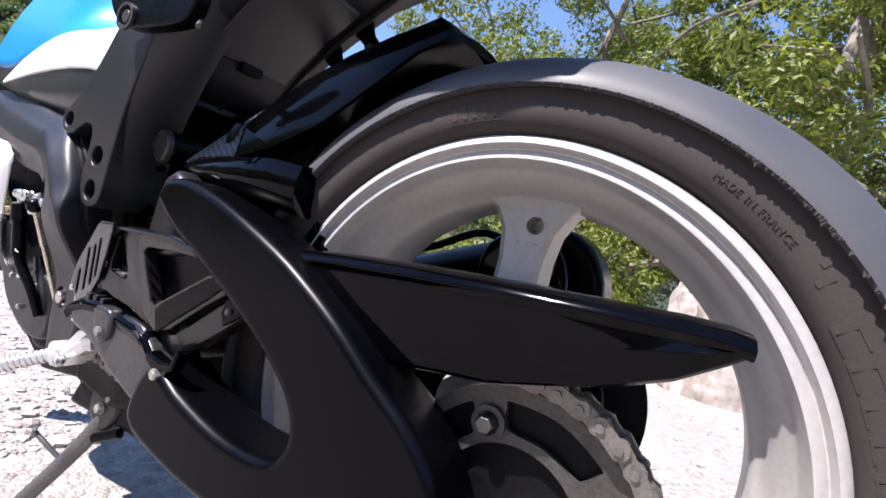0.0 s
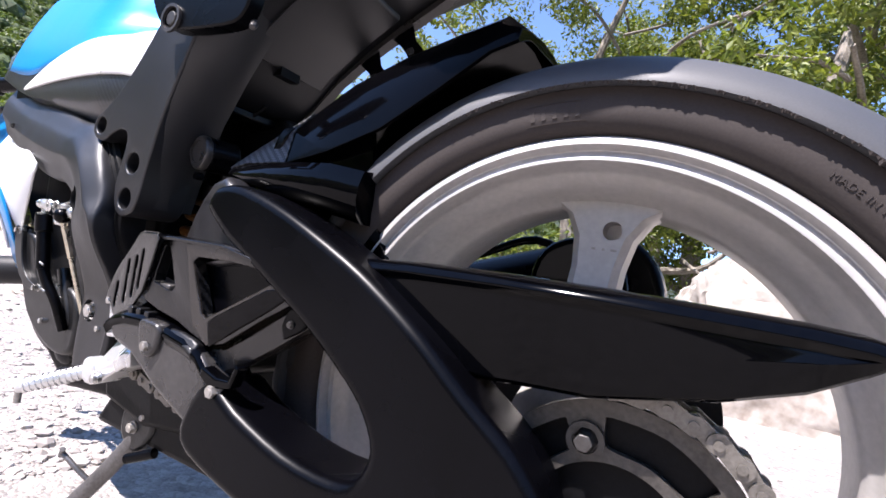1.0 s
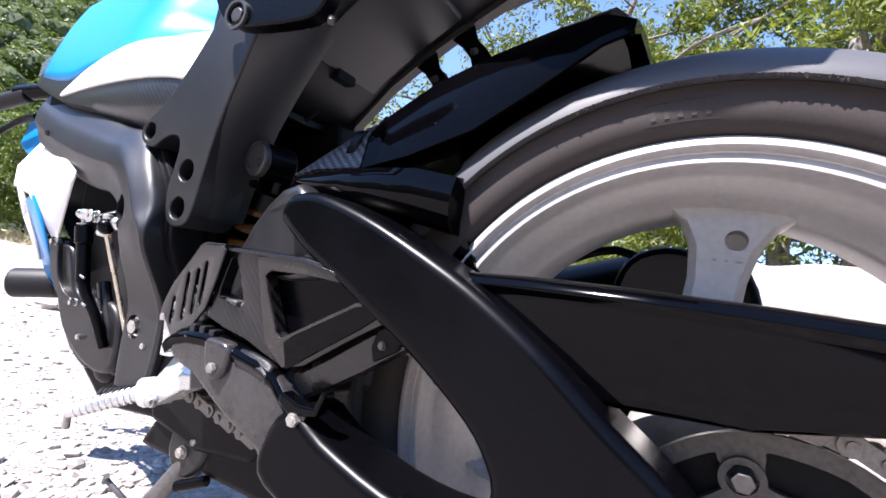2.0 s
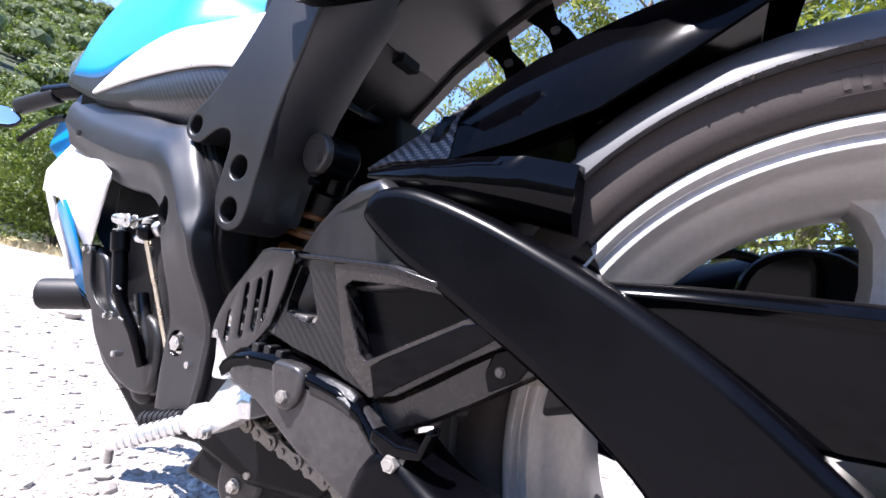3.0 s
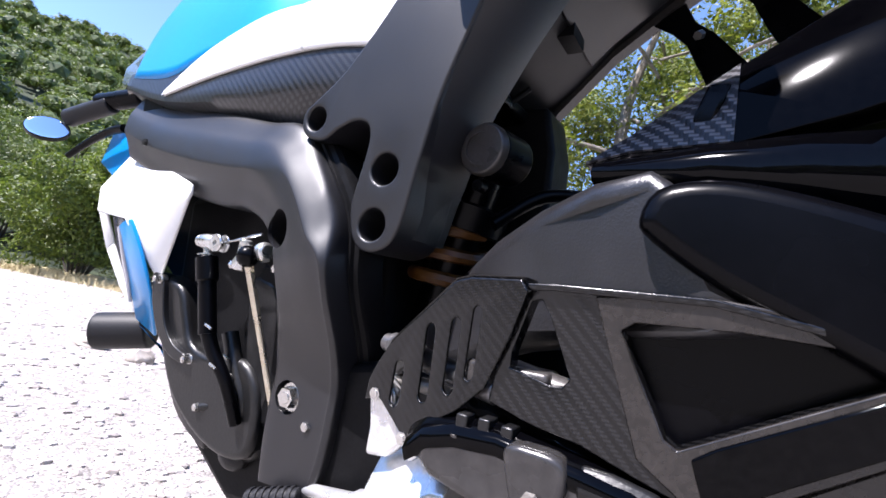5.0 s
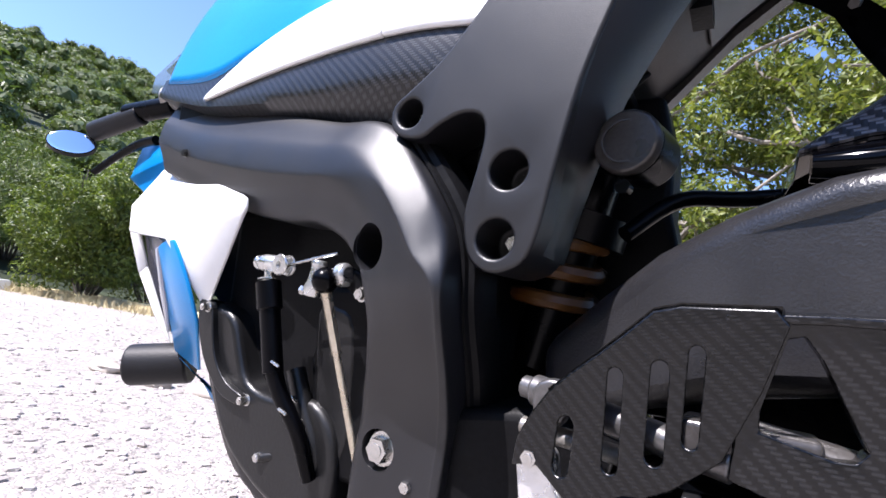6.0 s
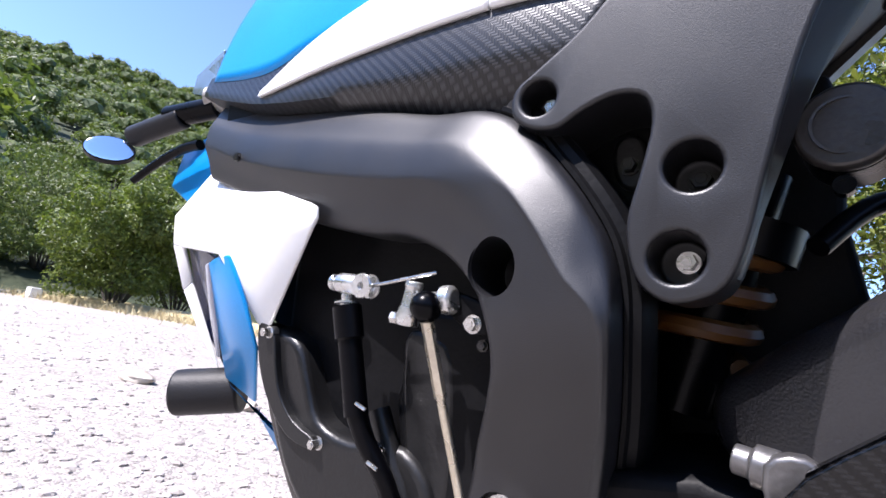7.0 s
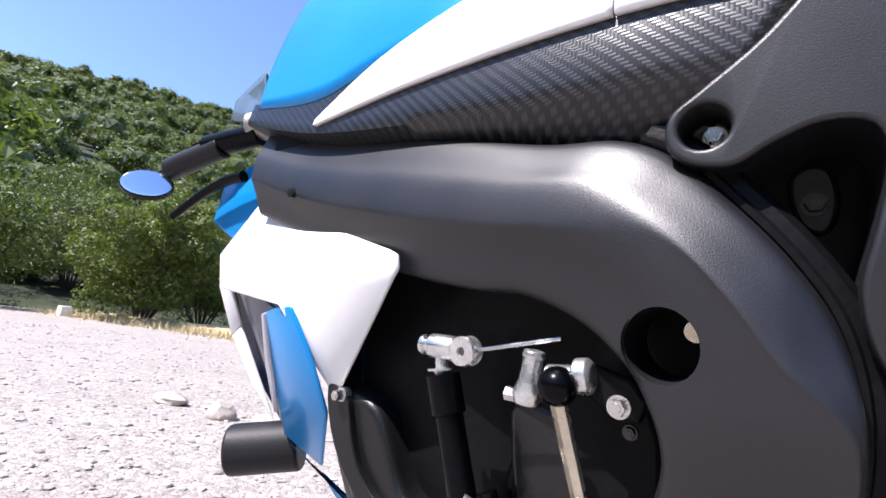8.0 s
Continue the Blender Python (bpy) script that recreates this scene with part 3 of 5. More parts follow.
def build_marker():
    """Short white kerb stone by the far edge of the lot."""
    bm = box_bm(-0.14, 0.14, -0.12, 0.12, -0.05, 0.24)
    ob = part("marker_stone", bm, WHITE, None, smooth=30, bevel=0.02)
    ob.location = (-14.6, 4.05, 0)
    return tagged(ob, "short white painted marker stone at the lot's edge", "marker")


build_marker()

# ---------------------------------------------------------------- motorcycle
LEAN = 6.0
BIKE = pose(0, -0.0332, 0.3163, LEAN, 0, 0)
bike = new("motorcycle")
bike.empty_display_size = 0.1
tagged(bike, "blue and white sport motorcycle leaning on its side stand", "motorcycle")

# --- rear wheel
RIM = [(0.2305, -0.0790), (0.2305, -0.0828), (0.2298, -0.0836), (0.2245, -0.0872), (0.2236, -0.0872), (0.2225, -0.0850), (0.2205, -0.0800), (0.2196, -0.0798), (0.2186, -0.0806), (0.2130, -0.0842), (0.2120, -0.0840),
       (0.2105, -0.0800), (0.2085, -0.0700), (0.2060, -0.0640), (0.2025, -0.0605), (0.1990, -0.0510), (0.1955, -0.0465), (0.1935, -0.0360), (0.1880, -0.0300), (0.1850, -0.0240)]
rim_profile = RIM + [(r, -y) for r, y in reversed(RIM)] + [(0.222, 0.070), (0.204, 0.03), (0.204, -0.03), (0.222, -0.070)]
wheel = part("rear_wheel", lathe_bm(rim_profile, 144), ALLOY, bike, "three-spoke silver cast alloy rim", smooth=50)
TYRE = [(0.2262, -0.0720), (0.2308, -0.0790), (0.2340, -0.0855), (0.2390, -0.0892), (0.2470, -0.0905), (0.2550, -0.0898), (0.2620, -0.0885), (0.2660, -0.0880)]
side_profile = TYRE + [(0.2640, -0.080), (0.226, -0.066)]
for nm, sgn in (("sidewall", 1), ("sidewall", -1)):
    part(nm, lathe_bm([(r, y * sgn) for r, y in side_profile], 144), RUBBER, wheel, "dark rubber tyre sidewall", smooth=60)
tread_half = [(0.2650, -0.0925), (0.2668, -0.0975), (0.2715, -0.0968), (0.2800, -0.0910), (0.2890, -0.0810), (0.2970, -0.0675), (0.3040, -0.0505), (0.3095, -0.0320), (0.3125, -0.0130)]
tread_profile = tread_half + [(r, -y) for r, y in reversed(tread_half)] + [(0.272, 0.070), (0.290, 0.0), (0.272, -0.070)]
part("tread", lathe_bm(tread_profile, 168), TREAD, wheel, "worn grey slick tread", smooth=50)


def spoke_bm(a):
    """One broad spoke from the hub to the rim, flared at both ends."""
    rings = []
    for r, half, d in ((0.050, 0.036, 0.030), (0.075, 0.025, 0.028), (0.105, 0.020, 0.026), (0.135, 0.020, 0.024), (0.160, 0.024, 0.023), (0.178, 0.034, 0.022), (0.192, 0.056, 0.020)):
        m = 0.006
        sec = [(-half, -d + m), (-half + m, -d), (half - m, -d), (half, -d + m), (half, d - m), (half - m, d), (-half + m, d), (-half, d - m)]
        slant = 0.016 * (1 - r / 0.192)
        rings.append([(r * math.cos(a) - (s + slant) * math.sin(a), y - 0.012, r * math.sin(a) + (s + slant) * math.cos(a)) for s, y in sec])
    return loft_bm(rings)


for k in range(3):
    a = radians(90 + 120 * k)
    sp = part("spoke", spoke_bm(a), ALLOY, wheel, smooth=40)
    hx, hz = 0.166 * math.cos(a - 0.03), 0.166 * math.sin(a - 0.03)
    cut(sp, [lathe_bm([(0.0, -0.06), (0.0078, -0.06), (0.0078, -0.012), (0.0, -0.012)], 20, (hx, 0, hz))])
    for j, rr in enumerate((0.150, 0.143, 0.136, 0.129)):
        for q in (-1, 0, 1):
            cx, cz = rr * math.cos(a) - q * 0.008 * math.sin(a), rr * math.sin(a) + q * 0.008 * math.cos(a)
            wide = 0.0012 + 0.0014 * ((j * 3 + q * 5) % 4) / 3
            bm = box_bm(-wide, wide, -0.0356, -0.0350, -0.0010, 0.0010)
            bmesh.ops.transform(bm, matrix=Matrix.Translation((cx, 0, cz)) @ Matrix.Rotation(-a + radians(90), 4, "Y"), verts=bm.verts)
            if k == 0:
                part("cast_mark", bm, ALLOY_DIRTY, sp)
part("hub", lathe_bm([(0.0, -0.070), (0.030, -0.070), (0.052, -0.055), (0.056, -0.030), (0.056, 0.030), (0.052, 0.055), (0.0, 0.06)], 64), ALLOY, wheel)
# Engine black puts the shade behind the spokes into the disc's colour
part("brake_disc", lathe_bm([(0.070, 0.072), (0.110, 0.072), (0.110, 0.077), (0.070, 0.077)], 72), ENGINE, wheel, "rear brake disc with shade put into its black colour")


# --- raised words on the sidewall
def sidewall_word(text, radius, middle, size, parent, material, depth=0.0010):
    """Raised letters set round the tyre's side."""
    cu = bpy.data.curves.new("word", "FONT")
    cu.body, cu.size, cu.extrude, cu.align_x, cu.align_y = text, size, depth, "CENTER", "CENTER"
    cu.space_character = 1.2
    tmp = new("word", cu)
    dg = bpy.context.evaluated_depsgraph_get()
    me = bpy.data.meshes.new_from_object(tmp.evaluated_get(dg))
    bpy.data.objects.remove(tmp)
    for v in me.vertices:
        a = middle - v.co.x / radius
        r = radius + v.co.y
        y = -0.0903 - v.co.z
        v.co = (r * math.cos(a), y, r * math.sin(a))
    me.materials.append(material)
    ob = new("raised_lettering", me)
    ob.parent = parent
    return ob


sidewall_word("MADE IN FRANCE", 0.2475, radians(50.5), 0.0066, wheel, RUBBER, 0.0008)


def side_y(r):
    """Depth of the sidewall's skin at a radius."""
    return float(np.interp(r, [q[0] for q in TYRE], [q[1] for q in TYRE]))


def sidewall_bar(a0, a1, r0, r1, parent):
    """Raised plain bar on the tyre's side."""
    n = 10
    rings = []
    for i in range(n + 1):
        a = radians(a0 + (a1 - a0) * i / n)
        rings.append([(r * math.cos(a), side_y(r) + y, r * math.sin(a)) for r, y in ((r0, 0.0010), (r0, -0.0006), (r1, -0.0006), (r1, 0.0010))])
    return part("raised_bar", loft_bm(rings), RUBBER, parent)


for a0, a1 in ((32, 28), (27, 23), (22, 18.5), (17.5, 14), (13, 10), (9, 5)):
    sidewall_bar(a0, a1, 0.2385, 0.2398, wheel)
    sidewall_bar(a0, a0 - 1.1, 0.2398, 0.2510, wheel)
    sidewall_bar(a0, a1, 0.2510, 0.2523, wheel)
for a0, r0 in ((38, 0.244), (40, 0.252), (104, 0.244), (102, 0.244), (100, 0.244), (98, 0.244), (96, 0.244)):
    sidewall_bar(a0, a0 - 0.8, r0, r0 + 0.010, wheel)
sidewall_bar(105, 94, 0.2560, 0.2567, wheel)
sidewall_bar(105, 94, 0.2405, 0.2411, wheel)


def rubber_crumbs():
    """Rolled-up rubber shreds along the tread's edge."""
    rng = np.random.default_rng(3)
    verts, faces = [], []
    for i in range(240):
        a = radians(rng.uniform(-30, 120))
        r = 0.2660 - abs(rng.normal()) * 0.0008
        s = 0.0004 + 0.0011 * rng.random() ** 3
        wd = 0.0010 + 0.0030 * rng.random()
        for da, rr, yy in ((-wd, r + 0.002, -0.0965), (wd, r + 0.002, -0.0965), (0, r - s * 1.5, -0.0970), (0, r + 0.001, -0.0980)):
            verts.append((rr * math.cos(a + da / r), yy, rr * math.sin(a + da / r)))
        b = 4 * i
        faces += [(b, b + 1, b + 2), (b, b + 2, b + 3), (b + 1, b + 3, b + 2), (b, b + 3, b + 1)]
    me = bpy.data.meshes.new("rubber_fringe")
    me.from_pydata(verts, [], faces)
    me.materials.append(RUBBER)
    ob = new("rubber_fringe", me)
    ob.parent = wheel
    return ob


rubber_crumbs()

# --- sprocket and chain
SY = -0.106
SX, SZ, CR = 0.040, -0.045, 0.1015
sprocket = part("rear_sprocket", lathe_bm([(0.053, SY - 0.003), (0.093, SY - 0.003), (0.093, SY + 0.003), (0.053, SY + 0.003)], 96), CHAIN, bike, "worn grey sprocket with long slots")
slots = []
for k in range(5):
    a0 = radians(70 + 72 * k)
    ring = []
    for r, s in ((0.0615, -0.86), (0.0610, 0), (0.0615, 0.86), (0.066, 1), (0.078, 1), (0.0825, 0.9), (0.0830, 0), (0.0825, -0.9), (0.078, -1), (0.066, -1)):
        a = a0 + s * 0.47
        ring.append((r * math.cos(a), r * math.sin(a)))
    slots.append(plate_bm(spline([(x, z, 0) for x, z in ring], 4, True) and [(p.x, p.y) for p in spline([(x, z, 0) for x, z in ring], 4, True)], SY - 0.02, SY + 0.02))
cut(sprocket, slots)
part("sprocket_carrier", lathe_bm([(0.0, SY + 0.004), (0.084, SY + 0.005), (0.086, SY + 0.010), (0.060, SY + 0.03), (0.0, SY + 0.03)], 48), ENGINE, sprocket)
sprocket.location = (SX, 0, SZ)
chain = part("drive_chain", rod_bm((SX + CR, SY - 0.009, SZ), (SX + CR, SY + 0.009, SZ), 0.0042), CHAIN, bike, "dirty grey roller chain")
PITCH = 0.0159


def link_bm():
    """One chain link: two waisted side plates and two rollers."""
    bm = bmesh.new()
    pts = []
    for k in range(28):
        a = 2 * math.pi * k / 28
        side = 1 if math.cos(a) >= 0 else -1
        cx = side * PITCH / 2
        x = cx + 0.0068 * math.cos(a) if abs(math.cos(a)) > 0.15 else cx * 0.5
        z = 0.0068 * math.sin(a) * (1 if abs(math.cos(a)) > 0.15 else 0.72)
        pts.append((x, z))
    for y0, y1 in ((-0.0105, -0.0078), (0.0078, 0.0105)):
        a_ = [bm.verts.new((x, y0, z)) for x, z in pts]
        b_ = [bm.verts.new((x, y1, z)) for x, z in pts]
        bm.faces.new(a_)
        bm.faces.new(list(reversed(b_)))
        for i in range(28):
            j = (i + 1) % 28
            bm.faces.new((a_[i], b_[i], b_[j], a_[j]))
    for s in (-1, 1):
        add_rod(bm, (s * PITCH / 2, -0.0122, 0), (s * PITCH / 2, 0.0122, 0), 0.0030, None, 12)
        add_rod(bm, (s * PITCH / 2, -0.007, 0), (s * PITCH / 2, 0.007, 0), 0.0050, None, 12)
    bmesh.ops.recalc_face_normals(bm, faces=bm.faces)
    return bm


lb = link_bm()
link_mesh = bpy.data.meshes.new("link")
lb.to_mesh(link_mesh)
lb.free()
link_mesh.materials.append(LINK)


def chain_spots():
    """Middle and angle of each link: round the sprocket, then forward along both runs."""
    n = 24
    out = []
    for k in range(n):
        a = radians(98) - k * (PITCH / CR)
        out.append((SX + CR * math.cos(a), SZ + CR * math.sin(a), a - math.pi / 2))
    x, z = SX + CR * math.cos(radians(98)), SZ + CR * math.sin(radians(98))
    d = (Vector((-0.47, 0.035)) - Vector((x, z))).normalized()
    for k in range(1, 29):
        out.append((x + d.x * PITCH * k, z + d.y * PITCH * k, math.atan2(d.y, d.x)))
    a = radians(98) - (n - 1) * PITCH / CR
    x, z = SX + CR * math.cos(a), SZ + CR * math.sin(a)
    d = (Vector((-0.47, -0.052)) - Vector((x, z))).normalized()
    for k in range(1, 32):
        out.append((x + d.x * PITCH * k, z + d.y * PITCH * k, math.atan2(d.y, d.x)))
    return out


for i, (x, z, a) in enumerate(chain_spots()):
    ob = new("link", link_mesh)
    ob.parent = chain
    ob.matrix_basis = Matrix.Translation((x, SY + (-0.0026 if i % 2 else 0), z)) @ Matrix.Rotation(-a, 4, "Y")

# --- swingarm
arm_outline = [(-0.337, 0.138), (-0.330, 0.154), (-0.308, 0.159), (-0.280, 0.155), (-0.232, 0.140), (-0.165, 0.112), (-0.125, 0.091), (-0.088, 0.068), (-0.050, 0.040),
               (-0.012, 0.014), (0.012, -0.016), (0.015, -0.050), (-0.010, -0.075), (-0.080, -0.088), (-0.166, -0.096), (-0.250, -0.084), (-0.298, -0.066),
               (-0.296, -0.030), (-0.275, -0.010), (-0.242, -0.025), (-0.185, -0.041), (-0.138, -0.044), (-0.118, -0.037), (-0.112, -0.017), (-0.124, 0.004),
               (-0.145, 0.0225), (-0.190, 0.0515), (-0.234, 0.0745), (-0.262, 0.0890), (-0.300, 0.1075), (-0.330, 0.128)]
swingarm = part("swingarm", plate_bm(arm_outline, -0.166, -0.108, 3, tilt=0.10), BLACK, bike, "satin black gull-wing swingarm", bevel=0.020, segments=7, smooth=60)
gusset_outline = [(-0.517, 0.069), (-0.478, 0.102), (-0.440, 0.132), (-0.404, 0.151), (-0.367, 0.164), (-0.335, 0.167), (-0.316, 0.155), (-0.295, 0.118), (-0.235, 0.094), (-0.300, 0.085), (-0.400, 0.060), (-0.490, 0.026), (-0.514, 0.038)]
gusset_bm = plate_bm(gusset_outline, -0.143, -0.108)
for v in gusset_bm.verts:
    v.co.y += 0.52 * max(0.0, -0.335 - v.co.x)
gusset = part("arm_gusset", gusset_bm, GUSSET, swingarm, "dark grey lacquered gusset between the arm's beams", bevel=0.014, segments=6)
web_outline = [(-0.402, 0.036), (-0.400, 0.062), (-0.392, 0.092), (-0.384, 0.099), (-0.362, 0.1015), (-0.302, 0.1035), (-0.262, 0.100), (-0.215, 0.088), (-0.200, 0.074), (-0.238, 0.050), (-0.282, 0.019), (-0.304, 0.0120), (-0.326, 0.0180), (-0.352, 0.0260), (-0.380, 0.030)]
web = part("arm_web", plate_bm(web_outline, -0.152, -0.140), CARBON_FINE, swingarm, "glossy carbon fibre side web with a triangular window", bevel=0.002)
cut(web, [plate_bm([(-0.3385, 0.0835), (-0.3325, 0.0880), (-0.290, 0.0900), (-0.248, 0.0885), (-0.236, 0.0855), (-0.2325, 0.0810), (-0.2400, 0.0770), (-0.296, 0.0440), (-0.3105, 0.0355), (-0.3160, 0.0385)], -0.2, -0.05),
          plate_bm([(-0.3845, 0.0920), (-0.3790, 0.0935), (-0.3740, 0.086), (-0.3605, 0.0560), (-0.364, 0.0515), (-0.370, 0.0510), (-0.3925, 0.0560), (-0.3925, 0.064)], -0.2, -0.05)])
# Overlay added where the weave catches no glint
web_frame = part("web_frame", plate_bm([(-0.352, 0.0985), (-0.302, 0.1035), (-0.262, 0.100), (-0.215, 0.088), (-0.200, 0.074), (-0.238, 0.050), (-0.282, 0.019), (-0.304, 0.0120), (-0.3270, 0.0275)], -0.1538, -0.1500), BEAM, web, "brown-black overlay round the window, reflected ground in its colour", bevel=0.001)
cut(web_frame, [plate_bm([(-0.3385, 0.0835), (-0.3325, 0.0880), (-0.290, 0.0900), (-0.248, 0.0885), (-0.236, 0.0855), (-0.2325, 0.0810), (-0.2400, 0.0770), (-0.296, 0.0440), (-0.3105, 0.0355), (-0.3160, 0.0385)], -0.2, -0.05)])
part("web_strip", plate_bm([(-0.3050, 0.0335), (-0.296, 0.0405), (-0.240, 0.0735), (-0.214, 0.0800), (-0.2120, 0.0735), (-0.2357, 0.0555), (-0.269, 0.0330), (-0.298, 0.0125)], -0.1556, -0.1520), GLOSS, web, "gloss black strip under the window", bevel=0.001)
# lower beam of the arm: a black ledge above a glossy flank, brown from dust and painted ground reflection
beam = []
for x, zt, zb in ((-0.345, 0.000, -0.032), (-0.322, 0.008, -0.026), (-0.290, 0.0130, -0.012), (-0.262, 0.0315, 0.003), (-0.235, 0.0510, 0.0205), (-0.206, 0.0710, 0.041), (-0.190, 0.0800, 0.052)):
    beam.append([(x - 0.016, -0.112, zt + 0.0105), (x - 0.010, -0.122, zt + 0.008), (x - 0.002, -0.1400, zt + 0.002), (x, -0.1440, zt - 0.003), (x + 0.001, -0.1440, zt - 0.007), (x + 0.001, -0.1425, zb + 0.004), (x, -0.139, zb), (x - 0.010, -0.118, zb - 0.003), (x - 0.016, -0.112, zb)])
part("lower_beam", loft_bm(beam), BEAM, swingarm, "dusty glossy lower beam of the arm, reflected ground in its brown", smooth=35)
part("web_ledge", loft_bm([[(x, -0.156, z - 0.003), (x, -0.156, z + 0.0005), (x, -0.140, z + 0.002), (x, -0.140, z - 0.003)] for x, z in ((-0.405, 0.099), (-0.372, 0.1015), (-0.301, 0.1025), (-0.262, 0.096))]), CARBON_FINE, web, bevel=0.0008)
part("flank_tab", plate_bm([(-0.226, 0.046), (-0.222, 0.060), (-0.204, 0.068), (-0.196, 0.060), (-0.204, 0.046), (-0.222, 0.035)], -0.1465, -0.1420), GLOSS, swingarm, "black tab bolted to the beam", bevel=0.0015)
bolt("tab_bolt", (-0.2156, -0.1485, 0.0490), 0.0028, 0.003, swingarm, COVER)
part("web_tube", rod_bm((-0.408, -0.136, 0.052), (-0.352, -0.139, 0.044), 0.0085, 0.0085, 24), COVER, web)
part("cross_beam", loft_bm([[(x, y, z) for y, z in ((yy - 0.012, zz - 0.035), (yy - 0.012, zz + 0.03), (yy + 0.05, zz + 0.035), (yy + 0.05, zz - 0.03))] for x, yy, zz in ((-0.42, -0.10, 0.0), (-0.33, -0.095, 0.006), (-0.25, -0.075, 0.030), (-0.17, -0.045, 0.055))]),
     FRAME, swingarm, bevel=0.008)
part("right_arm", plate_bm([(-0.45, 0.05), (-0.30, 0.11), (-0.15, 0.07), (0.04, 0.03), (0.05, -0.03), (-0.1, -0.07), (-0.3, -0.05), (-0.45, -0.03)], 0.115, 0.160, 3), BLACK, swingarm, bevel=0.012)
# Black sheet added behind the window in place of its shaded interior
part("web_backing", plate_bm([(-0.350, 0.098), (-0.225, 0.094), (-0.205, 0.076), (-0.285, 0.024), (-0.322, 0.024)], -0.1365, -0.1335), BLACK, swingarm)
nut = part("axle_nut", rod_bm((0.020, -0.098, 0.019), (0.020, -0.121, 0.019), 0.0082, 0.0064, 6, rings=((0.5, 0.0082), (0.55, 0.0064))), COVER, swingarm, "small axle nut in the shade", bevel=0.001)
part("nut_washer", lathe_bm([(0.0085, -0.1130), (0.0125, -0.1130), (0.0125, -0.1100), (0.0085, -0.1100)], 32, (0.020, 0, 0.019)), CHAIN, nut)

# --- side fin over the chain
fin_rings = []
for x, zt, zb, out in ((-0.200, 0.108, 0.060, 0.0), (-0.120, 0.114, 0.046, 0.004), (-0.050, 0.1165, 0.044, 0.006), (0.020, 0.1175, 0.050, 0.006), (0.090, 0.1170, 0.066, 0.004),
                       (0.130, 0.1165, 0.081, 0.002), (0.155, 0.1150, 0.096, 0.0), (0.167, 0.1120, 0.104, -0.002)):
    y = -0.132 - out
    fin_rings.append([(x, -0.100, zt + 0.003), (x, y + 0.008, zt + 0.002), (x, y + 0.002, zt - 0.001), (x, y - 0.0005, zt - 0.006), (x, y + 0.003, zt - 0.011),
                      (x, y + 0.001, (zt + zb) / 2), (x, y + 0.004, zb + 0.003), (x, y + 0.009, zb), (x, -0.112, zb + 0.004), (x, -0.104, zt - 0.010)])
part("chain_fin", loft_bm(fin_rings), GLOSS, bike, "gloss black pointed chain guard fin", bevel=0.0015)

# --- hugger
hug = []
# Sides hang deep so their black stands in for shade on the tyre
for x, z, half, drop in ((-0.379, 0.184, 0.086, 0.004), (-0.352, 0.210, 0.088, 0.024), (-0.300, 0.250, 0.088, 0.060), (-0.250, 0.281, 0.090, 0.078), (-0.190, 0.305, 0.094, 0.080), (-0.140, 0.322, 0.094, 0.064), (-0.098, 0.337, 0.090, 0.046), (-0.078, 0.324, 0.084, 0.022)):
    hug.append([(x, -half - 0.012, z - drop), (x, -half - 0.006, z - drop * 0.45), (x, -half * 0.82, z - 0.003), (x, -half * 0.4, z + 0.004), (x, 0.0, z + 0.006), (x, half * 0.4, z + 0.004), (x, half * 0.82, z - 0.003), (x, half + 0.004, z - drop * 0.45), (x, half + 0.012, z - drop),
                (x, half + 0.007, z - drop), (x, half * 0.8, z - 0.010), (x, 0.0, z - 0.002), (x, -half * 0.8, z - 0.010), (x, -half - 0.007, z - drop)])
hugger = part("rear_hugger", loft_bm(hug), LACQUER, bike, "gloss black hugger over the rear tyre with carbon front lip", bevel=0.0012)
wing = []
for x, zt, zb, out in ((-0.374, 0.180, 0.168, 0.000), (-0.350, 0.180, 0.164, 0.008), (-0.310, 0.184, 0.158, 0.014), (-0.270, 0.187, 0.150, 0.017), (-0.230, 0.188, 0.146, 0.017), (-0.195, 0.184, 0.140, 0.012)):
    y = -0.104 - out
    wing.append([(x, -0.092, zt + 0.004), (x, y + 0.006, zt + 0.002), (x, y + 0.001, zt * 0.75 + zb * 0.25), (x, y, zt * 0.45 + zb * 0.55), (x, y + 0.004, zt * 0.15 + zb * 0.85), (x, y + 0.012, zb), (x, -0.088, zb)])
part("hugger_wing", loft_bm(wing), GLOSS, hugger, "gloss black bulged lower wing of the hugger", smooth=60)
part("hugger_inner", plate_bm([(-0.345, 0.196), (-0.300, 0.222), (-0.215, 0.245), (-0.195, 0.150), (-0.160, 0.085), (-0.230, 0.110), (-0.330, 0.150)], -0.0865, -0.0800), GLOSS, hugger)
part("hugger_lip", loft_bm([[(x, y - 0.0008, z + 0.0015) for x, y, z in ring[:9]] + [(x, y * 0.98, z - 0.001) for x, y, z in reversed(ring[:9])] for ring in (hug[0], hug[1], hug[2])]), CARBON_LIP, hugger, "carbon weave front lip with sunlight put into its colour", smooth=60)
part("hugger_clip", loft_bm([[(x - 0.006, y, z), (x + 0.006, y, z), (x + 0.006, y + 0.006, z), (x - 0.006, y + 0.006, z)] for x, y, z in ((-0.318, -0.098, 0.200), (-0.312, -0.099, 0.216), (-0.309, -0.094, 0.228))]), BLACK, hugger, bevel=0.002)

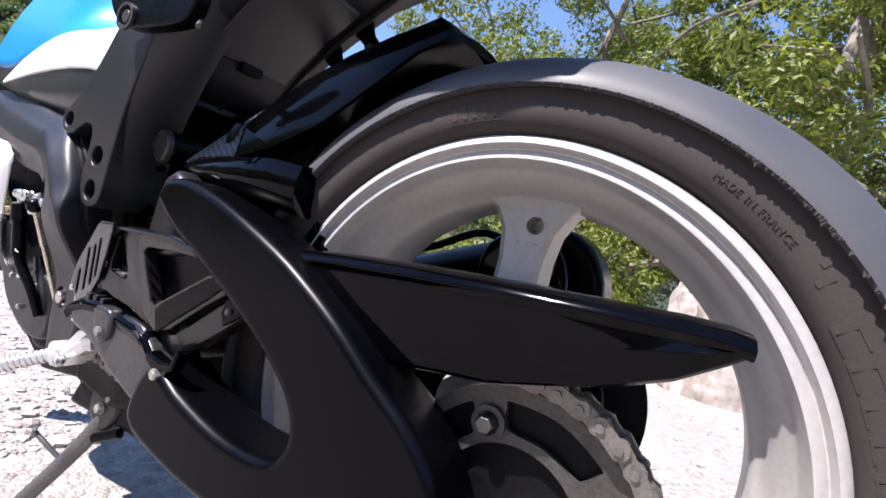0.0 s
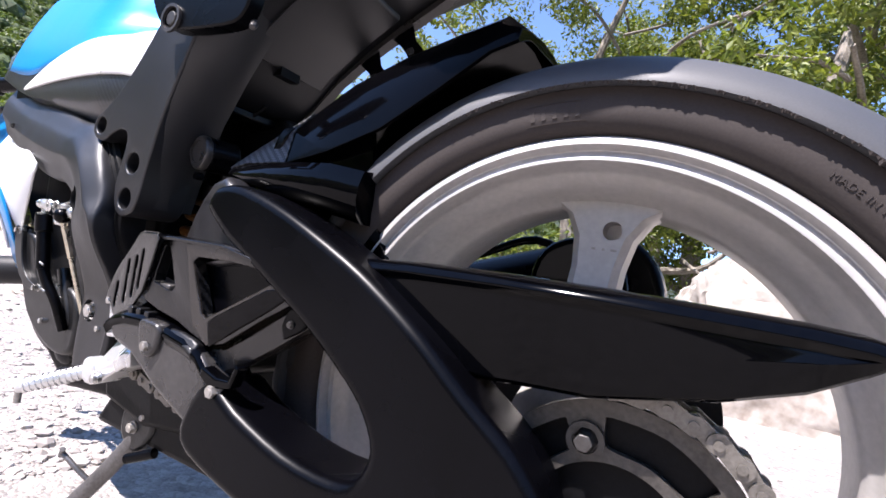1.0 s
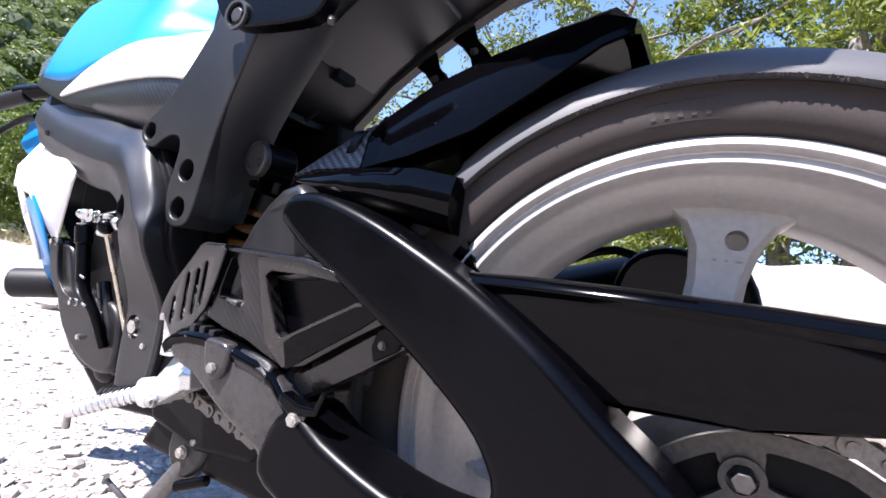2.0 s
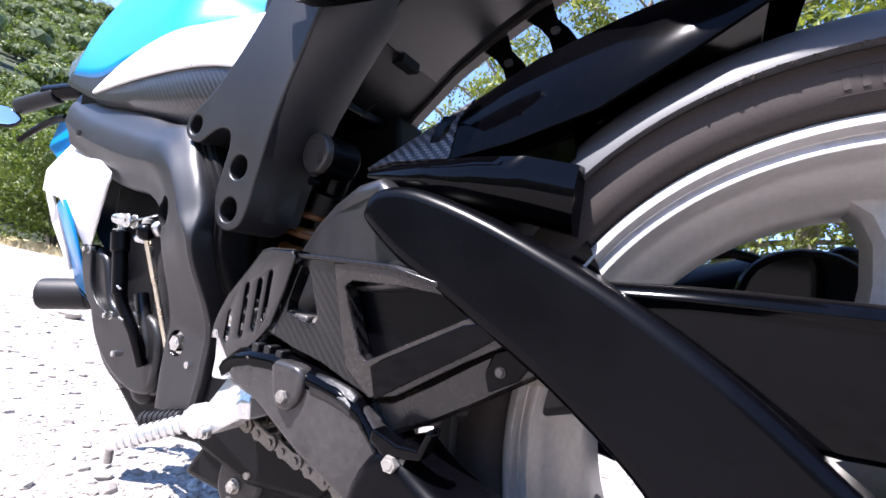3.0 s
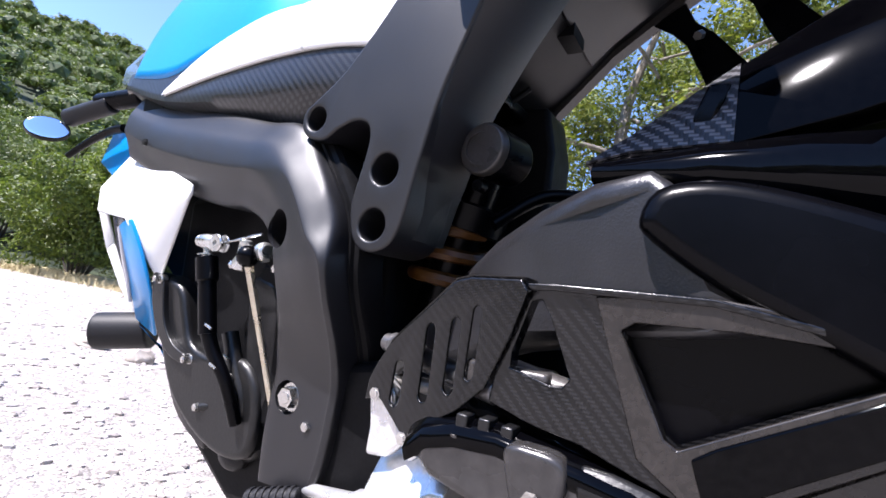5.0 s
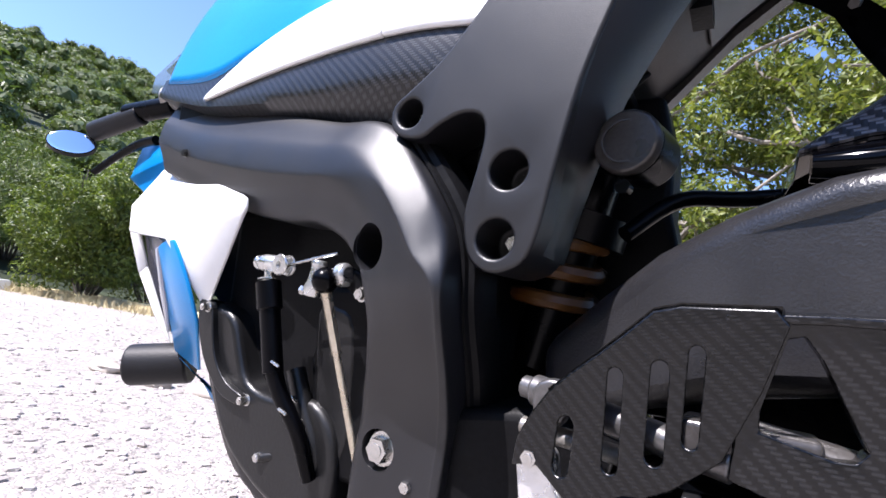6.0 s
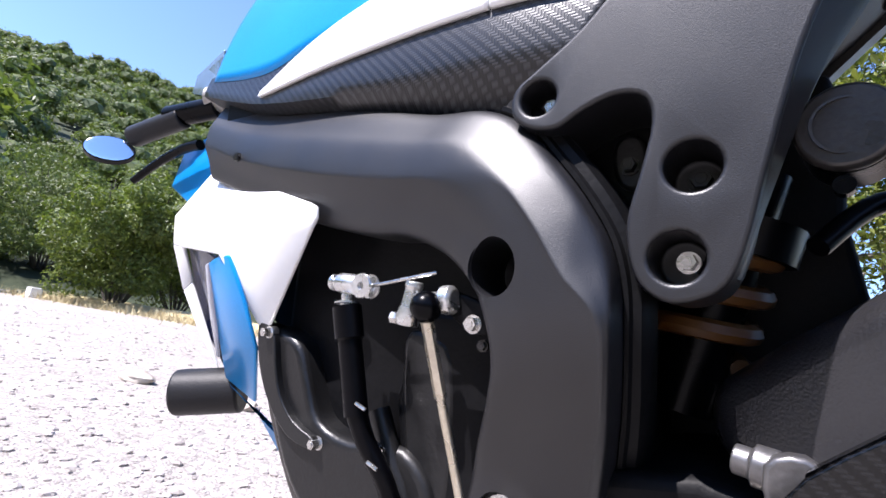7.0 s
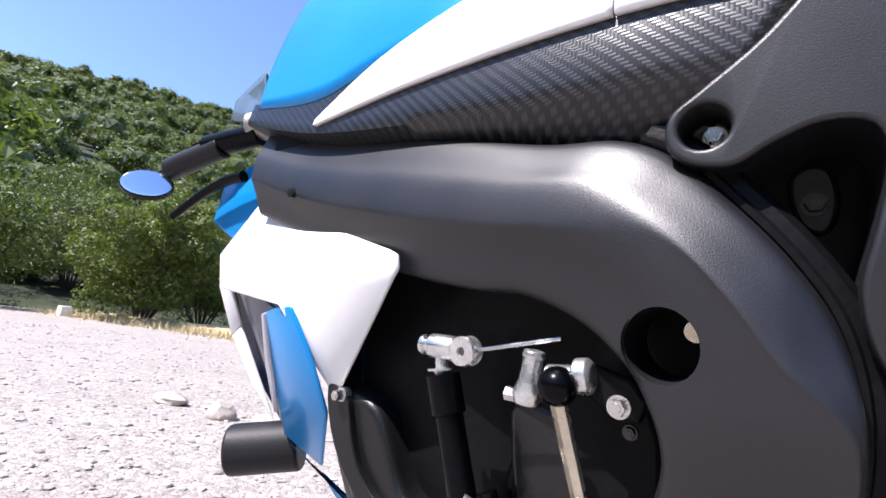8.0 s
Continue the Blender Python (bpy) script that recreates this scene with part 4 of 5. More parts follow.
# --- sub frame side plate
sub_outline = [(-0.614, 0.210), (-0.613, 0.224), (-0.601, 0.234), (-0.577, 0.253), (-0.553, 0.281), (-0.530, 0.312), (-0.505, 0.350), (-0.470, 0.400), (-0.412, 0.400), (-0.440, 0.335), (-0.466, 0.268), (-0.482, 0.222), (-0.493, 0.172), (-0.499, 0.140),
               (-0.506, 0.121), (-0.518, 0.113), (-0.532, 0.112), (-0.544, 0.122), (-0.5490, 0.146), (-0.5440, 0.172), (-0.5400, 0.196), (-0.5440, 0.210), (-0.5580, 0.213), (-0.5740, 0.207), (-0.5880, 0.199), (-0.6040, 0.201)]
sub = part("subframe_plate", plate_bm(sub_outline, -0.118, -0.058, 4), FRAME, bike, "dark grey cast sub frame plate with round holes", bevel=0.0075, segments=5, smooth=60)
cut(sub, [lathe_bm([(0.0, -0.2), (0.0122, -0.2), (0.0122, -0.084), (0.0, -0.084)], 40, (-0.5215, 0, 0.174)),
          lathe_bm([(0.0, -0.2), (0.0122, -0.2), (0.0122, -0.084), (0.0, -0.084)], 40, (-0.5265, 0, 0.132)),
          lathe_bm([(0.0, -0.2), (0.0102, -0.2), (0.0102, -0.092), (0.0, -0.092)], 40, (-0.599, 0, 0.2175))])
part("plate_flank", loft_bm([[(a, -0.1165, z), (b, -0.092, z), (b - 0.004, -0.045, z), (a - 0.02, -0.045, z)] for z, a, b in ((0.125, -0.512, -0.502), (0.160, -0.502, -0.493), (0.208, -0.489, -0.479), (0.240, -0.478, -0.467), (0.290, -0.459, -0.440), (0.335, -0.442, -0.412), (0.400, -0.415, -0.370))]), FRAME, sub, "shaded rear flank of the plate", smooth=60)
bolt("frame_bolt", (-0.597, -0.101, 0.2180), 0.0042, 0.009, sub, CHROME, "bright socket bolt")
bolt("frame_bolt", (-0.5245, -0.094, 0.1325), 0.0045, 0.009, sub, CHROME, "bright socket bolt")
bolt("frame_bolt", (-0.5205, -0.091, 0.1745), 0.0055, 0.006, sub, CASE)
bolt("frame_bolt", (-0.560, -0.072, 0.190), 0.0044, 0.008, sub, COVER, "bolt deep behind the plate")
part("inner_lug", plate_bm([(-0.570, 0.204), (-0.562, 0.210), (-0.553, 0.206), (-0.550, 0.190), (-0.555, 0.176), (-0.565, 0.178), (-0.570, 0.190)], -0.068, -0.052, 3), CASE, sub, bevel=0.003)
part("inner_plate", plate_bm([(-0.60, 0.20), (-0.54, 0.23), (-0.52, 0.13), (-0.56, 0.15)], -0.066, -0.050), BLACK, sub)


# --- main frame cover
# Outlines shifted along camera rays, so shaped to fit that view
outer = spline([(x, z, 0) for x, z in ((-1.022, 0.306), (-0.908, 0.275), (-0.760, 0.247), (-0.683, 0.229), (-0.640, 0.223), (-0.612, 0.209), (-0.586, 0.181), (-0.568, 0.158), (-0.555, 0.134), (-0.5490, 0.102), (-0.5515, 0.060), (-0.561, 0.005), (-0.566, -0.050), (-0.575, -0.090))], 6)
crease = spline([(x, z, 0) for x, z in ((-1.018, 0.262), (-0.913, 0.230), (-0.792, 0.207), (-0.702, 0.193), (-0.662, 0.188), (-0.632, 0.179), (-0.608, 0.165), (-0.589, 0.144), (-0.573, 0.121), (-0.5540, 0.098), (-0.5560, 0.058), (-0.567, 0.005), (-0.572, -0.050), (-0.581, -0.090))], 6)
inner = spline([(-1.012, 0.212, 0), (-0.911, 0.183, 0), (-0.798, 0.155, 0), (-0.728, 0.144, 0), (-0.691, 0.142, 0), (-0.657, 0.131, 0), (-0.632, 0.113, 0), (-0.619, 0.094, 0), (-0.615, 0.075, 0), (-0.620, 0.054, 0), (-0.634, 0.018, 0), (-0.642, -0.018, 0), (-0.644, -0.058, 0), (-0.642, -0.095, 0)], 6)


def taper(x):
    """How far the spar draws in towards the steering head."""
    return 0.165 * max(0.0, -0.57 - x)


def tuck(z):
    """How far the spar's lower leg draws in below the shoulder."""
    k = min(1.0, max(0.0, (0.105 - z) / 0.115))
    return 0.050 * k * k * (3 - 2 * k)


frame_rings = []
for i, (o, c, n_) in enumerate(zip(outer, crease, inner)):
    # Facet slope chosen so the sun's glint faces the camera
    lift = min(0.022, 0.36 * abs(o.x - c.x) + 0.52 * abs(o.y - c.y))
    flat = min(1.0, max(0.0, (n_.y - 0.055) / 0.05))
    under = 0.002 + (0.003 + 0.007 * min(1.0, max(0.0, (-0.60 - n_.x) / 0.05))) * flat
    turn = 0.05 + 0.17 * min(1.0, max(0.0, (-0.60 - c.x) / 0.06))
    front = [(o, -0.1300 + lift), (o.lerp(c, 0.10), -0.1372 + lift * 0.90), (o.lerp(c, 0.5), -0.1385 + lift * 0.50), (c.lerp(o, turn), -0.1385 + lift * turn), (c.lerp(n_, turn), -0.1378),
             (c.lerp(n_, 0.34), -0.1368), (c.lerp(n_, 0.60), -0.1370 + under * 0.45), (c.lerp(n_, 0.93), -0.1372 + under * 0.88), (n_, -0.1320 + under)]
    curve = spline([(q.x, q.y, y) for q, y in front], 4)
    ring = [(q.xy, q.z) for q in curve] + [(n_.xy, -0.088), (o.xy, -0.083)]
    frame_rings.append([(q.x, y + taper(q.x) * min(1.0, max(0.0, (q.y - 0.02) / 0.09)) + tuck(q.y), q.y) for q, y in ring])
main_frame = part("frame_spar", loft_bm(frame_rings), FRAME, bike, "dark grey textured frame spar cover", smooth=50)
cut(main_frame, [lathe_bm([(0.0, -0.2), (0.0160, -0.2), (0.0160, -0.060), (0.0, -0.060)], 40, (-0.614, 0, 0.123)),
                 lathe_bm([(0.0, -0.2), (0.0145, -0.2), (0.0145, -0.076), (0.0, -0.076)], 40, (-0.618, 0, -0.018))])
part("hole_rim", lathe_bm([(0.0158, -0.116), (0.0168, -0.1225), (0.0184, -0.119), (0.0168, -0.110)], 40, (-0.614, 0, 0.123)), FRAME, main_frame)
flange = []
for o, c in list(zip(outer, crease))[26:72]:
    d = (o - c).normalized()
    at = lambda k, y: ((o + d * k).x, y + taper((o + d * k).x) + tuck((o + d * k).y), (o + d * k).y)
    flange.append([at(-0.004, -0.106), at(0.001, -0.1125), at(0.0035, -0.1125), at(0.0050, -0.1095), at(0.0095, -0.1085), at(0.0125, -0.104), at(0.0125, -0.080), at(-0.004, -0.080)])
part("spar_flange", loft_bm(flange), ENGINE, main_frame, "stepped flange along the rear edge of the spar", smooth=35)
bolt("frame_bolt", (-0.6045, -0.100, 0.129), 0.0040, 0.006, main_frame, BRASSY, "dull gold bolt down in the hole")
bolt("frame_bolt", (-0.617, -0.086, -0.018), 0.0098, 0.012, main_frame, CHROME, "large bright frame bolt", sides=6)
bolt("frame_bolt", (-0.590, -0.088, -0.036), 0.0045, 0.006, main_frame, CHROME)
bolt("frame_bolt", (-0.927, -0.0795, 0.2225), 0.0050, 0.010, main_frame, CASE, "black fairing screw")

# --- tank, airbox side and paint
def along(pts, s):
    """The point at a share of the way along a list of points."""
    k = s * (len(pts) - 1)
    i = min(int(k), len(pts) - 2)
    return pts[i].lerp(pts[i + 1], k - i)


def tank_y(x, z):
    """Depth of the tank's left skin at a length and height: it leans in upwards and turns in towards the seat."""
    turn = 6.5 * max(0.0, min(x, -0.64) + 0.76) ** 2 * min(1.0, max(0.0, (z - 0.340) / 0.05))
    return -0.103 + 0.095 * max(0.0, -0.64 - x) + 0.15 * max(0.0, z - 0.27) + 1.1 * max(0.0, z - 0.31) ** 2 + turn


def tank_patch(name, lower, upper, lift, material, parent, label="", n=30, m=12, tuck=0.0):
    """A piece of the tank's skin between a lower and an upper line in length and height."""
    lo, up = spline([(a, b, 0) for a, b in lower], 8), spline([(a, b, 0) for a, b in upper], 8)
    bm = bmesh.new()
    vs = []
    for j in range(m + 1):
        row = []
        for i in range(n + 1):
            a, b = along(lo, i / n), along(up, i / n)
            p = a.lerp(b, j / m)
            fold = tuck * (0.022 + 0.07 * max(0.0, -0.64 - p.x)) * max(0.0, 1 - 4 * j / m)
            row.append(bm.verts.new((p.x, tank_y(p.x, p.y) - lift + fold, p.y)))
        vs.append(row)
    for j in range(m):
        for i in range(n):
            bm.faces.new((vs[j][i], vs[j][i + 1], vs[j + 1][i + 1], vs[j + 1][i]))
    ob = part(name, bm, material, parent, label, smooth=60)
    so = ob.modifiers.new("thick", "SOLIDIFY")
    so.thickness, so.offset = 0.004, 1.0
    return ob


tank = tank_patch("fuel_tank", [(-1.018, 0.322), (-0.910, 0.306), (-0.800, 0.320), (-0.500, 0.320)], [(-1.020, 0.470), (-0.850, 0.500), (-0.750, 0.510), (-0.480, 0.480)], 0.0, BLUE, bike, "metallic blue fuel tank cover")
tank_patch("airbox_panel", [(-1.040, 0.306), (-0.908, 0.266), (-0.780, 0.243), (-0.690, 0.226), (-0.645, 0.220), (-0.606, 0.216)], [(-1.030, 0.330), (-0.910, 0.312), (-0.800, 0.322), (-0.700, 0.335), (-0.520, 0.335)], -0.001, CARBON, tank, "carbon weave side panel", tuck=1.0)
tank_patch("white_flash", [(-0.903, 0.279), (-0.800, 0.287), (-0.705, 0.2895), (-0.643, 0.2880)], [(-0.901, 0.284), (-0.828, 0.320), (-0.745, 0.341), (-0.643, 0.352)], 0.003, WHITE, tank, "white painted flash on the tank side")
tank_patch("white_flash", [(-0.6415, 0.2880), (-0.600, 0.2860), (-0.545, 0.2780)], [(-0.6415, 0.352), (-0.600, 0.357), (-0.520, 0.362)], 0.003, WHITE, tank, "white seat side panel")
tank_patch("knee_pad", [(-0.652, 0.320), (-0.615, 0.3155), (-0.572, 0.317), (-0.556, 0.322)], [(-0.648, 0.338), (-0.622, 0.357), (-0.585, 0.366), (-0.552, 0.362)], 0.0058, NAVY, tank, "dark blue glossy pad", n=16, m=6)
part("inner_cowl", plate_bm([(-0.99, 0.30), (-0.99, 0.23), (-0.86, 0.17), (-0.62, 0.15), (-0.56, 0.21), (-0.54, 0.34), (-0.94, 0.33)], -0.058, 0.09), ENGINE, tank, "dark airbox inside the frame")

# --- seat and tail
# Rear rings flare wide out of view, added to shade the tyre
tail_rings = []
for x, z, out, zo, h in ((-0.560, 0.272, 0.092, 0.330, 0.16), (-0.475, 0.284, 0.092, 0.340, 0.17), (-0.445, 0.312, 0.094, 0.360, 0.17), (-0.410, 0.350, 0.100, 0.380, 0.16), (-0.360, 0.390, 0.110, 0.405, 0.14), (-0.310, 0.424, 0.122, 0.420, 0.12),
                         (-0.240, 0.466, 0.150, 0.436, 0.12), (-0.180, 0.500, 0.190, 0.452, 0.12), (-0.080, 0.545, 0.205, 0.482, 0.11), (-0.020, 0.570, 0.205, 0.500, 0.11)):
    top = max(z, zo) + h
    tail_rings.append([(x, -0.080, z), (x, 0.086, z), (x, out, max(zo, z + 0.02)), (x, out * 0.9, top), (x, -out * 0.9, top), (x, -out, zo)])
tail = part("tail_unit", loft_bm(tail_rings), PLASTIC, bike, "black plastic undertail and seat unit with an unseen shading flare", bevel=0.006)
part("tail_edge", loft_bm([[(x, 0.078, z - 0.006), (x, 0.092, z - 0.008), (x, 0.094, z + 0.012), (x, 0.080, z + 0.012)] for x, z in ((-0.480, 0.262), (-0.462, 0.292), (-0.412, 0.346), (-0.360, 0.387), (-0.310, 0.420), (-0.240, 0.462), (-0.100, 0.534))]), COVER, tail, "grey lower edge of the tail")
part("tail_ridge", loft_bm([[(x, -0.05, z - 0.004), (x, 0.06, z - 0.004), (x, 0.055, z - 0.016), (x, -0.045, z - 0.016)] for x, z in ((-0.53, 0.274), (-0.48, 0.279))]), BLACK, tail, bevel=0.003)
# Thinned and cut short above the view so sun reaches the hugger lip
lock_body = part("seat_lock_housing", plate_bm([(-0.490, 0.362), (-0.468, 0.346), (-0.446, 0.316), (-0.415, 0.305), (-0.345, 0.304), (-0.322, 0.312), (-0.314, 0.335), (-0.320, 0.357), (-0.400, 0.366)], -0.158, -0.141, 3), BLACK, tail, "black seat side cover", bevel=0.006)
# Unseen stay added to hold the shortened cover
part("cover_stay", rod_bm((-0.462, -0.150, 0.350), (-0.462, -0.070, 0.352), 0.008, 0.008, 16), BLACK, tail)
part("lock_ring", lathe_bm([(0.0115, -0.158), (0.0115, -0.161), (0.0145, -0.161), (0.0145, -0.158)], 40, (-0.424, 0, 0.316)), COVER, lock_body, "dull ring of the seat lock")
part("lock_core", rod_bm((-0.424, -0.157, 0.316), (-0.424, -0.1600, 0.316), 0.0070), COVER, lock_body, bevel=0.001)
part("lock_catch", rod_bm((-0.318, -0.146, 0.309), (-0.312, -0.153, 0.301), 0.0038, 0.0030), COVER, lock_body, "small bright catch", bevel=0.0015)
part("underside_panel", loft_bm([[(x, -0.062, z - 0.005), (x, 0.066, z - 0.005), (x, 0.062, z + 0.004), (x, -0.058, z + 0.004)] for x, z in ((-0.430, 0.329), (-0.412, 0.348), (-0.360, 0.390), (-0.312, 0.423))]), FRAME, tail, "grey flat panel under the seat", bevel=0.003)
# Solid black block stands in for the dark of a notch
part("panel_notch", box_bm(-0.452, -0.425, -0.012, 0.020, 0.318, 0.350), ENGINE, tail)
for bx, bz in ((-0.335, 0.344), (-0.286, 0.376)):
    pr = part("tail_bracket", loft_bm([[(x + q[0] * w, y_, z + q[1] * w) for q in ((-1, -0.5), (1, -0.5), (1, 0.5), (-1, 0.5))] for x, y_, z, w in ((bx - 0.040, 0.084, bz + 0.044, 0.020), (bx - 0.016, 0.078, bz + 0.016, 0.011), (bx, 0.074, bz, 0.012), (bx + 0.018, 0.068, bz - 0.030, 0.016), (bx + 0.040, 0.050, bz - 0.070, 0.020))]), BLACK, tail, bevel=0.003)
    part("bracket_bolt", rod_bm((bx, 0.064, bz), (bx - 0.002, 0.058, bz - 0.004), 0.0045, 0.004, 6), COVER, pr)

# --- shock and its reservoir
res = part("shock_reservoir", rod_bm((-0.456, -0.036, 0.200), (-0.463, -0.072, 0.200), 0.0205, 0.0205, 36), BLACK, bike, "black damper reservoir with a grey cap", bevel=0.003)
part("reservoir_cap", rod_bm((-0.4625, -0.071, 0.200), (-0.464, -0.079, 0.200), 0.0205, 0.0190, 40, rings=((0.7, 0.0205),)), COVER, res, "dull grey reservoir cap", bevel=0.001)
part("cap_ring", lathe_bm([(0.0125, -0.0796), (0.0138, -0.0796), (0.0138, -0.0780), (0.0125, -0.0780)], 40, (-0.464, 0, 0.200)), COVER, res)
part("reservoir_bleed", rod_bm((-0.463, -0.070, 0.172), (-0.464, -0.078, 0.172), 0.0045), BLACK, res)
shock = part("shock_body", rod_bm((-0.538, 0.0, 0.05), (-0.500, 0.0, 0.20), 0.020, rings=((0.64, 0.020), (0.66, 0.037), (0.80, 0.037), (0.82, 0.020))), BLACK, bike, "rear shock absorber with amber spring")
coil = []
for i in range(80):
    a = i / 80 * 2 * math.pi * 3
    c = Vector((-0.532, 0, 0.085)).lerp(Vector((-0.516, 0, 0.150)), i / 79)
    u, w = Vector((0.97, 0, -0.25)), Vector((0, 1, 0))
    coil.append(c + 0.029 * (math.cos(a) * u + math.sin(a) * w))
part("spring", tube_bm(coil, 0.0065, 8, 1), ORANGE, shock, "amber painted coil spring")
part("hose", tube_bm([(-0.47, -0.03, 0.15), (-0.44, 0.0, 0.18), (-0.40, 0.02, 0.185), (-0.34, 0.02, 0.19), (-0.28, 0.02, 0.20)], 0.006), BLACK, bike, "black rubber hose")
part("wiring", tube_bm([(-0.555, -0.02, 0.268), (-0.520, -0.01, 0.262), (-0.490, 0.0, 0.264), (-0.468, 0.01, 0.284)], 0.0026), ENGINE, bike, "black taped cable loom")

# Black filler for the dark under the seat, outlined to fit the view
part("battery_box", plate_bm([(-0.60, 0.28), (-0.46, 0.28), (-0.45, 0.235), (-0.450, 0.18), (-0.436, 0.12), (-0.42, 0.09), (-0.42, 0.02), (-0.60, 0.02)], 0.042, 0.10), ENGINE, tail, "black filler added under the seat, shaped to the camera's view", bevel=0.006)

# --- engine
engine = part("engine", plate_bm([(-0.86, 0.16), (-0.72, 0.19), (-0.56, 0.18), (-0.54, -0.05), (-0.56, -0.13), (-0.72, -0.15), (-0.80, -0.10), (-0.86, 0.0)], -0.052, 0.16), ENGINE, bike, "black engine block", bevel=0.01)
# Black plate added to fill the gap where only darkness shows
part("engine_shroud", plate_bm([(-0.960, 0.150), (-0.900, 0.185), (-0.720, 0.195), (-0.700, 0.060), (-0.800, 0.030), (-0.856, 0.050), (-0.900, 0.080)], -0.046, -0.020), ENGINE, engine, "black filler added for the darkness beside the engine")
part("generator_cover", plate_bm([(-0.862, 0.064), (-0.846, 0.066), (-0.816, 0.056), (-0.800, 0.026), (-0.784, 0.000), (-0.750, -0.008), (-0.700, -0.002), (-0.672, -0.030), (-0.670, -0.082), (-0.700, -0.098), (-0.745, -0.092), (-0.790, -0.070), (-0.818, -0.044), (-0.848, 0.008), (-0.862, 0.040)], -0.0735, -0.040, 3), CASE, engine, "black cast generator cover", bevel=0.007, segments=5, smooth=60)
part("cover_flange", plate_bm([(-0.862, 0.066), (-0.850, 0.068), (-0.840, 0.060), (-0.834, 0.038), (-0.824, 0.014), (-0.804, -0.004), (-0.780, -0.012), (-0.782, -0.020), (-0.810, -0.016), (-0.838, 0.006), (-0.856, 0.036)], -0.0800, -0.062, 3), CASE, engine, "dark edge of the generator cover", bevel=0.004, segments=4, smooth=60)
part("crankcase_edge", plate_bm([(-0.866, 0.060), (-0.858, 0.030), (-0.844, 0.000), (-0.822, -0.036), (-0.794, -0.064), (-0.758, -0.088), (-0.752, -0.104), (-0.800, -0.084), (-0.832, -0.048), (-0.864, 0.006), (-0.876, 0.050)], -0.062, -0.030, 3), COVER, engine, "grey edge of the crankcase", bevel=0.004)
for x, y, z, long in ((-0.846, -0.084, 0.062, 0.010), (-0.780, -0.078, -0.016, 0.012), (-0.752, -0.076, -0.059, 0.010)):
    bolt("cover_bolt", (x, y, z), 0.0042, long, engine, CHROME, "small bright flange bolt")
part("bolt_boss", rod_bm((-0.750, -0.074, -0.059), (-0.728, -0.066, -0.053), 0.0042, 0.0042, 14), CASE, engine, bevel=0.001)
part("water_pipe", tube_bm([(-0.726, -0.070, 0.020), (-0.712, -0.070, -0.008), (-0.694, -0.070, -0.040), (-0.690, -0.062, -0.075)], 0.0085), CASE, engine, "black rubber water pipe")
for x, z in ((-0.716, 0.000), (-0.708, -0.014)):
    part("pipe_clip", rod_bm((x, -0.0805, z), (x + 0.007, -0.0805, z - 0.003), 0.0014, 0.0014, 8), CHROME, engine)
# Two plates added as black filler for the dark engine bay
part("linkage_plate", plate_bm([(-0.712, 0.070), (-0.690, 0.078), (-0.668, 0.060), (-0.664, -0.030), (-0.684, -0.060), (-0.700, -0.020)], -0.067, -0.055, 3), CASE, engine, "black plate behind the shift rod", bevel=0.004)
part("gear_case", plate_bm([(-0.70, 0.095), (-0.632, 0.098), (-0.622, 0.070), (-0.620, -0.06), (-0.70, -0.06), (-0.715, 0.03)], -0.066, -0.054), ENGINE, engine, bevel=0.006)
# Dark backing added so no bright ground shows through the guard's slots
part("gearbox_case", plate_bm([(-0.57, 0.020), (-0.46, 0.020), (-0.41, 0.000), (-0.37, -0.04), (-0.40, -0.12), (-0.57, -0.12)], -0.078, 0.05, 2), ENGINE, engine, "black backing added where the gearbox sits", bevel=0.008)
part("rubber_boot", ball_bm((-0.708, -0.056, -0.094), 0.0190, (1, 0.8, 1.05)), PLASTIC, engine, "round black rubber boot")
bolt("boot_bolt", (-0.712, -0.060, -0.066), 0.0040, 0.010, engine, CHROME, "small bright bolt")
part("clutch_slave", lathe_bm([(0.0, -0.066), (0.016, -0.066), (0.021, -0.060), (0.021, -0.04), (0.0, -0.04)], 32, (-0.690, 0, -0.078)), CASE, engine)

# --- shift linkage
link_set = part("shift_linkage", rod_bm((-0.6635, -0.110, 0.090), (-0.6560, -0.098, 0.044), 0.0042, 0.0040, 6), BRASSY, bike, "gold and steel shift rod with ball joints")
part("thin_rod", rod_bm((-0.6565, -0.099, 0.047), (-0.630, -0.062, -0.101), 0.0029), BRASSY, link_set)
part("ball_joint", ball_bm((-0.663, -0.113, 0.098), 0.0098), BLACK, link_set, "black rubber ball boot")
part("joint_arm", rod_bm((-0.6800, -0.1035, 0.1130), (-0.6835, -0.1035, 0.0850), 0.0056, 0.0072, 18, rings=((0.12, 0.0062), (0.16, 0.0052), (0.55, 0.0060), (0.8, 0.0085))), STEEL, link_set, "worn steel joint arm", bevel=0.0008)
part("arm_screw", rod_bm((-0.6835, -0.1035, 0.0880), (-0.6955, -0.1035, 0.0890), 0.0036, 0.0040, 6), CHROME, link_set)
part("joint_neck", rod_bm((-0.672, -0.104, 0.1010), (-0.648, -0.104, 0.1040), 0.0060, 0.0064, 18, rings=((0.6, 0.0055), (0.64, 0.0090), (0.9, 0.0090))), STEEL, link_set, bevel=0.0008)
part("joint_plate", plate_bm([(-0.655, 0.110), (-0.632, 0.104), (-0.624, 0.094), (-0.628, 0.084), (-0.642, 0.086), (-0.655, 0.094)], -0.099, -0.092), ENGINE, link_set, bevel=0.002)
bolt("joint_bolt", (-0.6375, -0.102, 0.0905), 0.0046, 0.007, link_set, CHROME, "bright hexagon bolt")
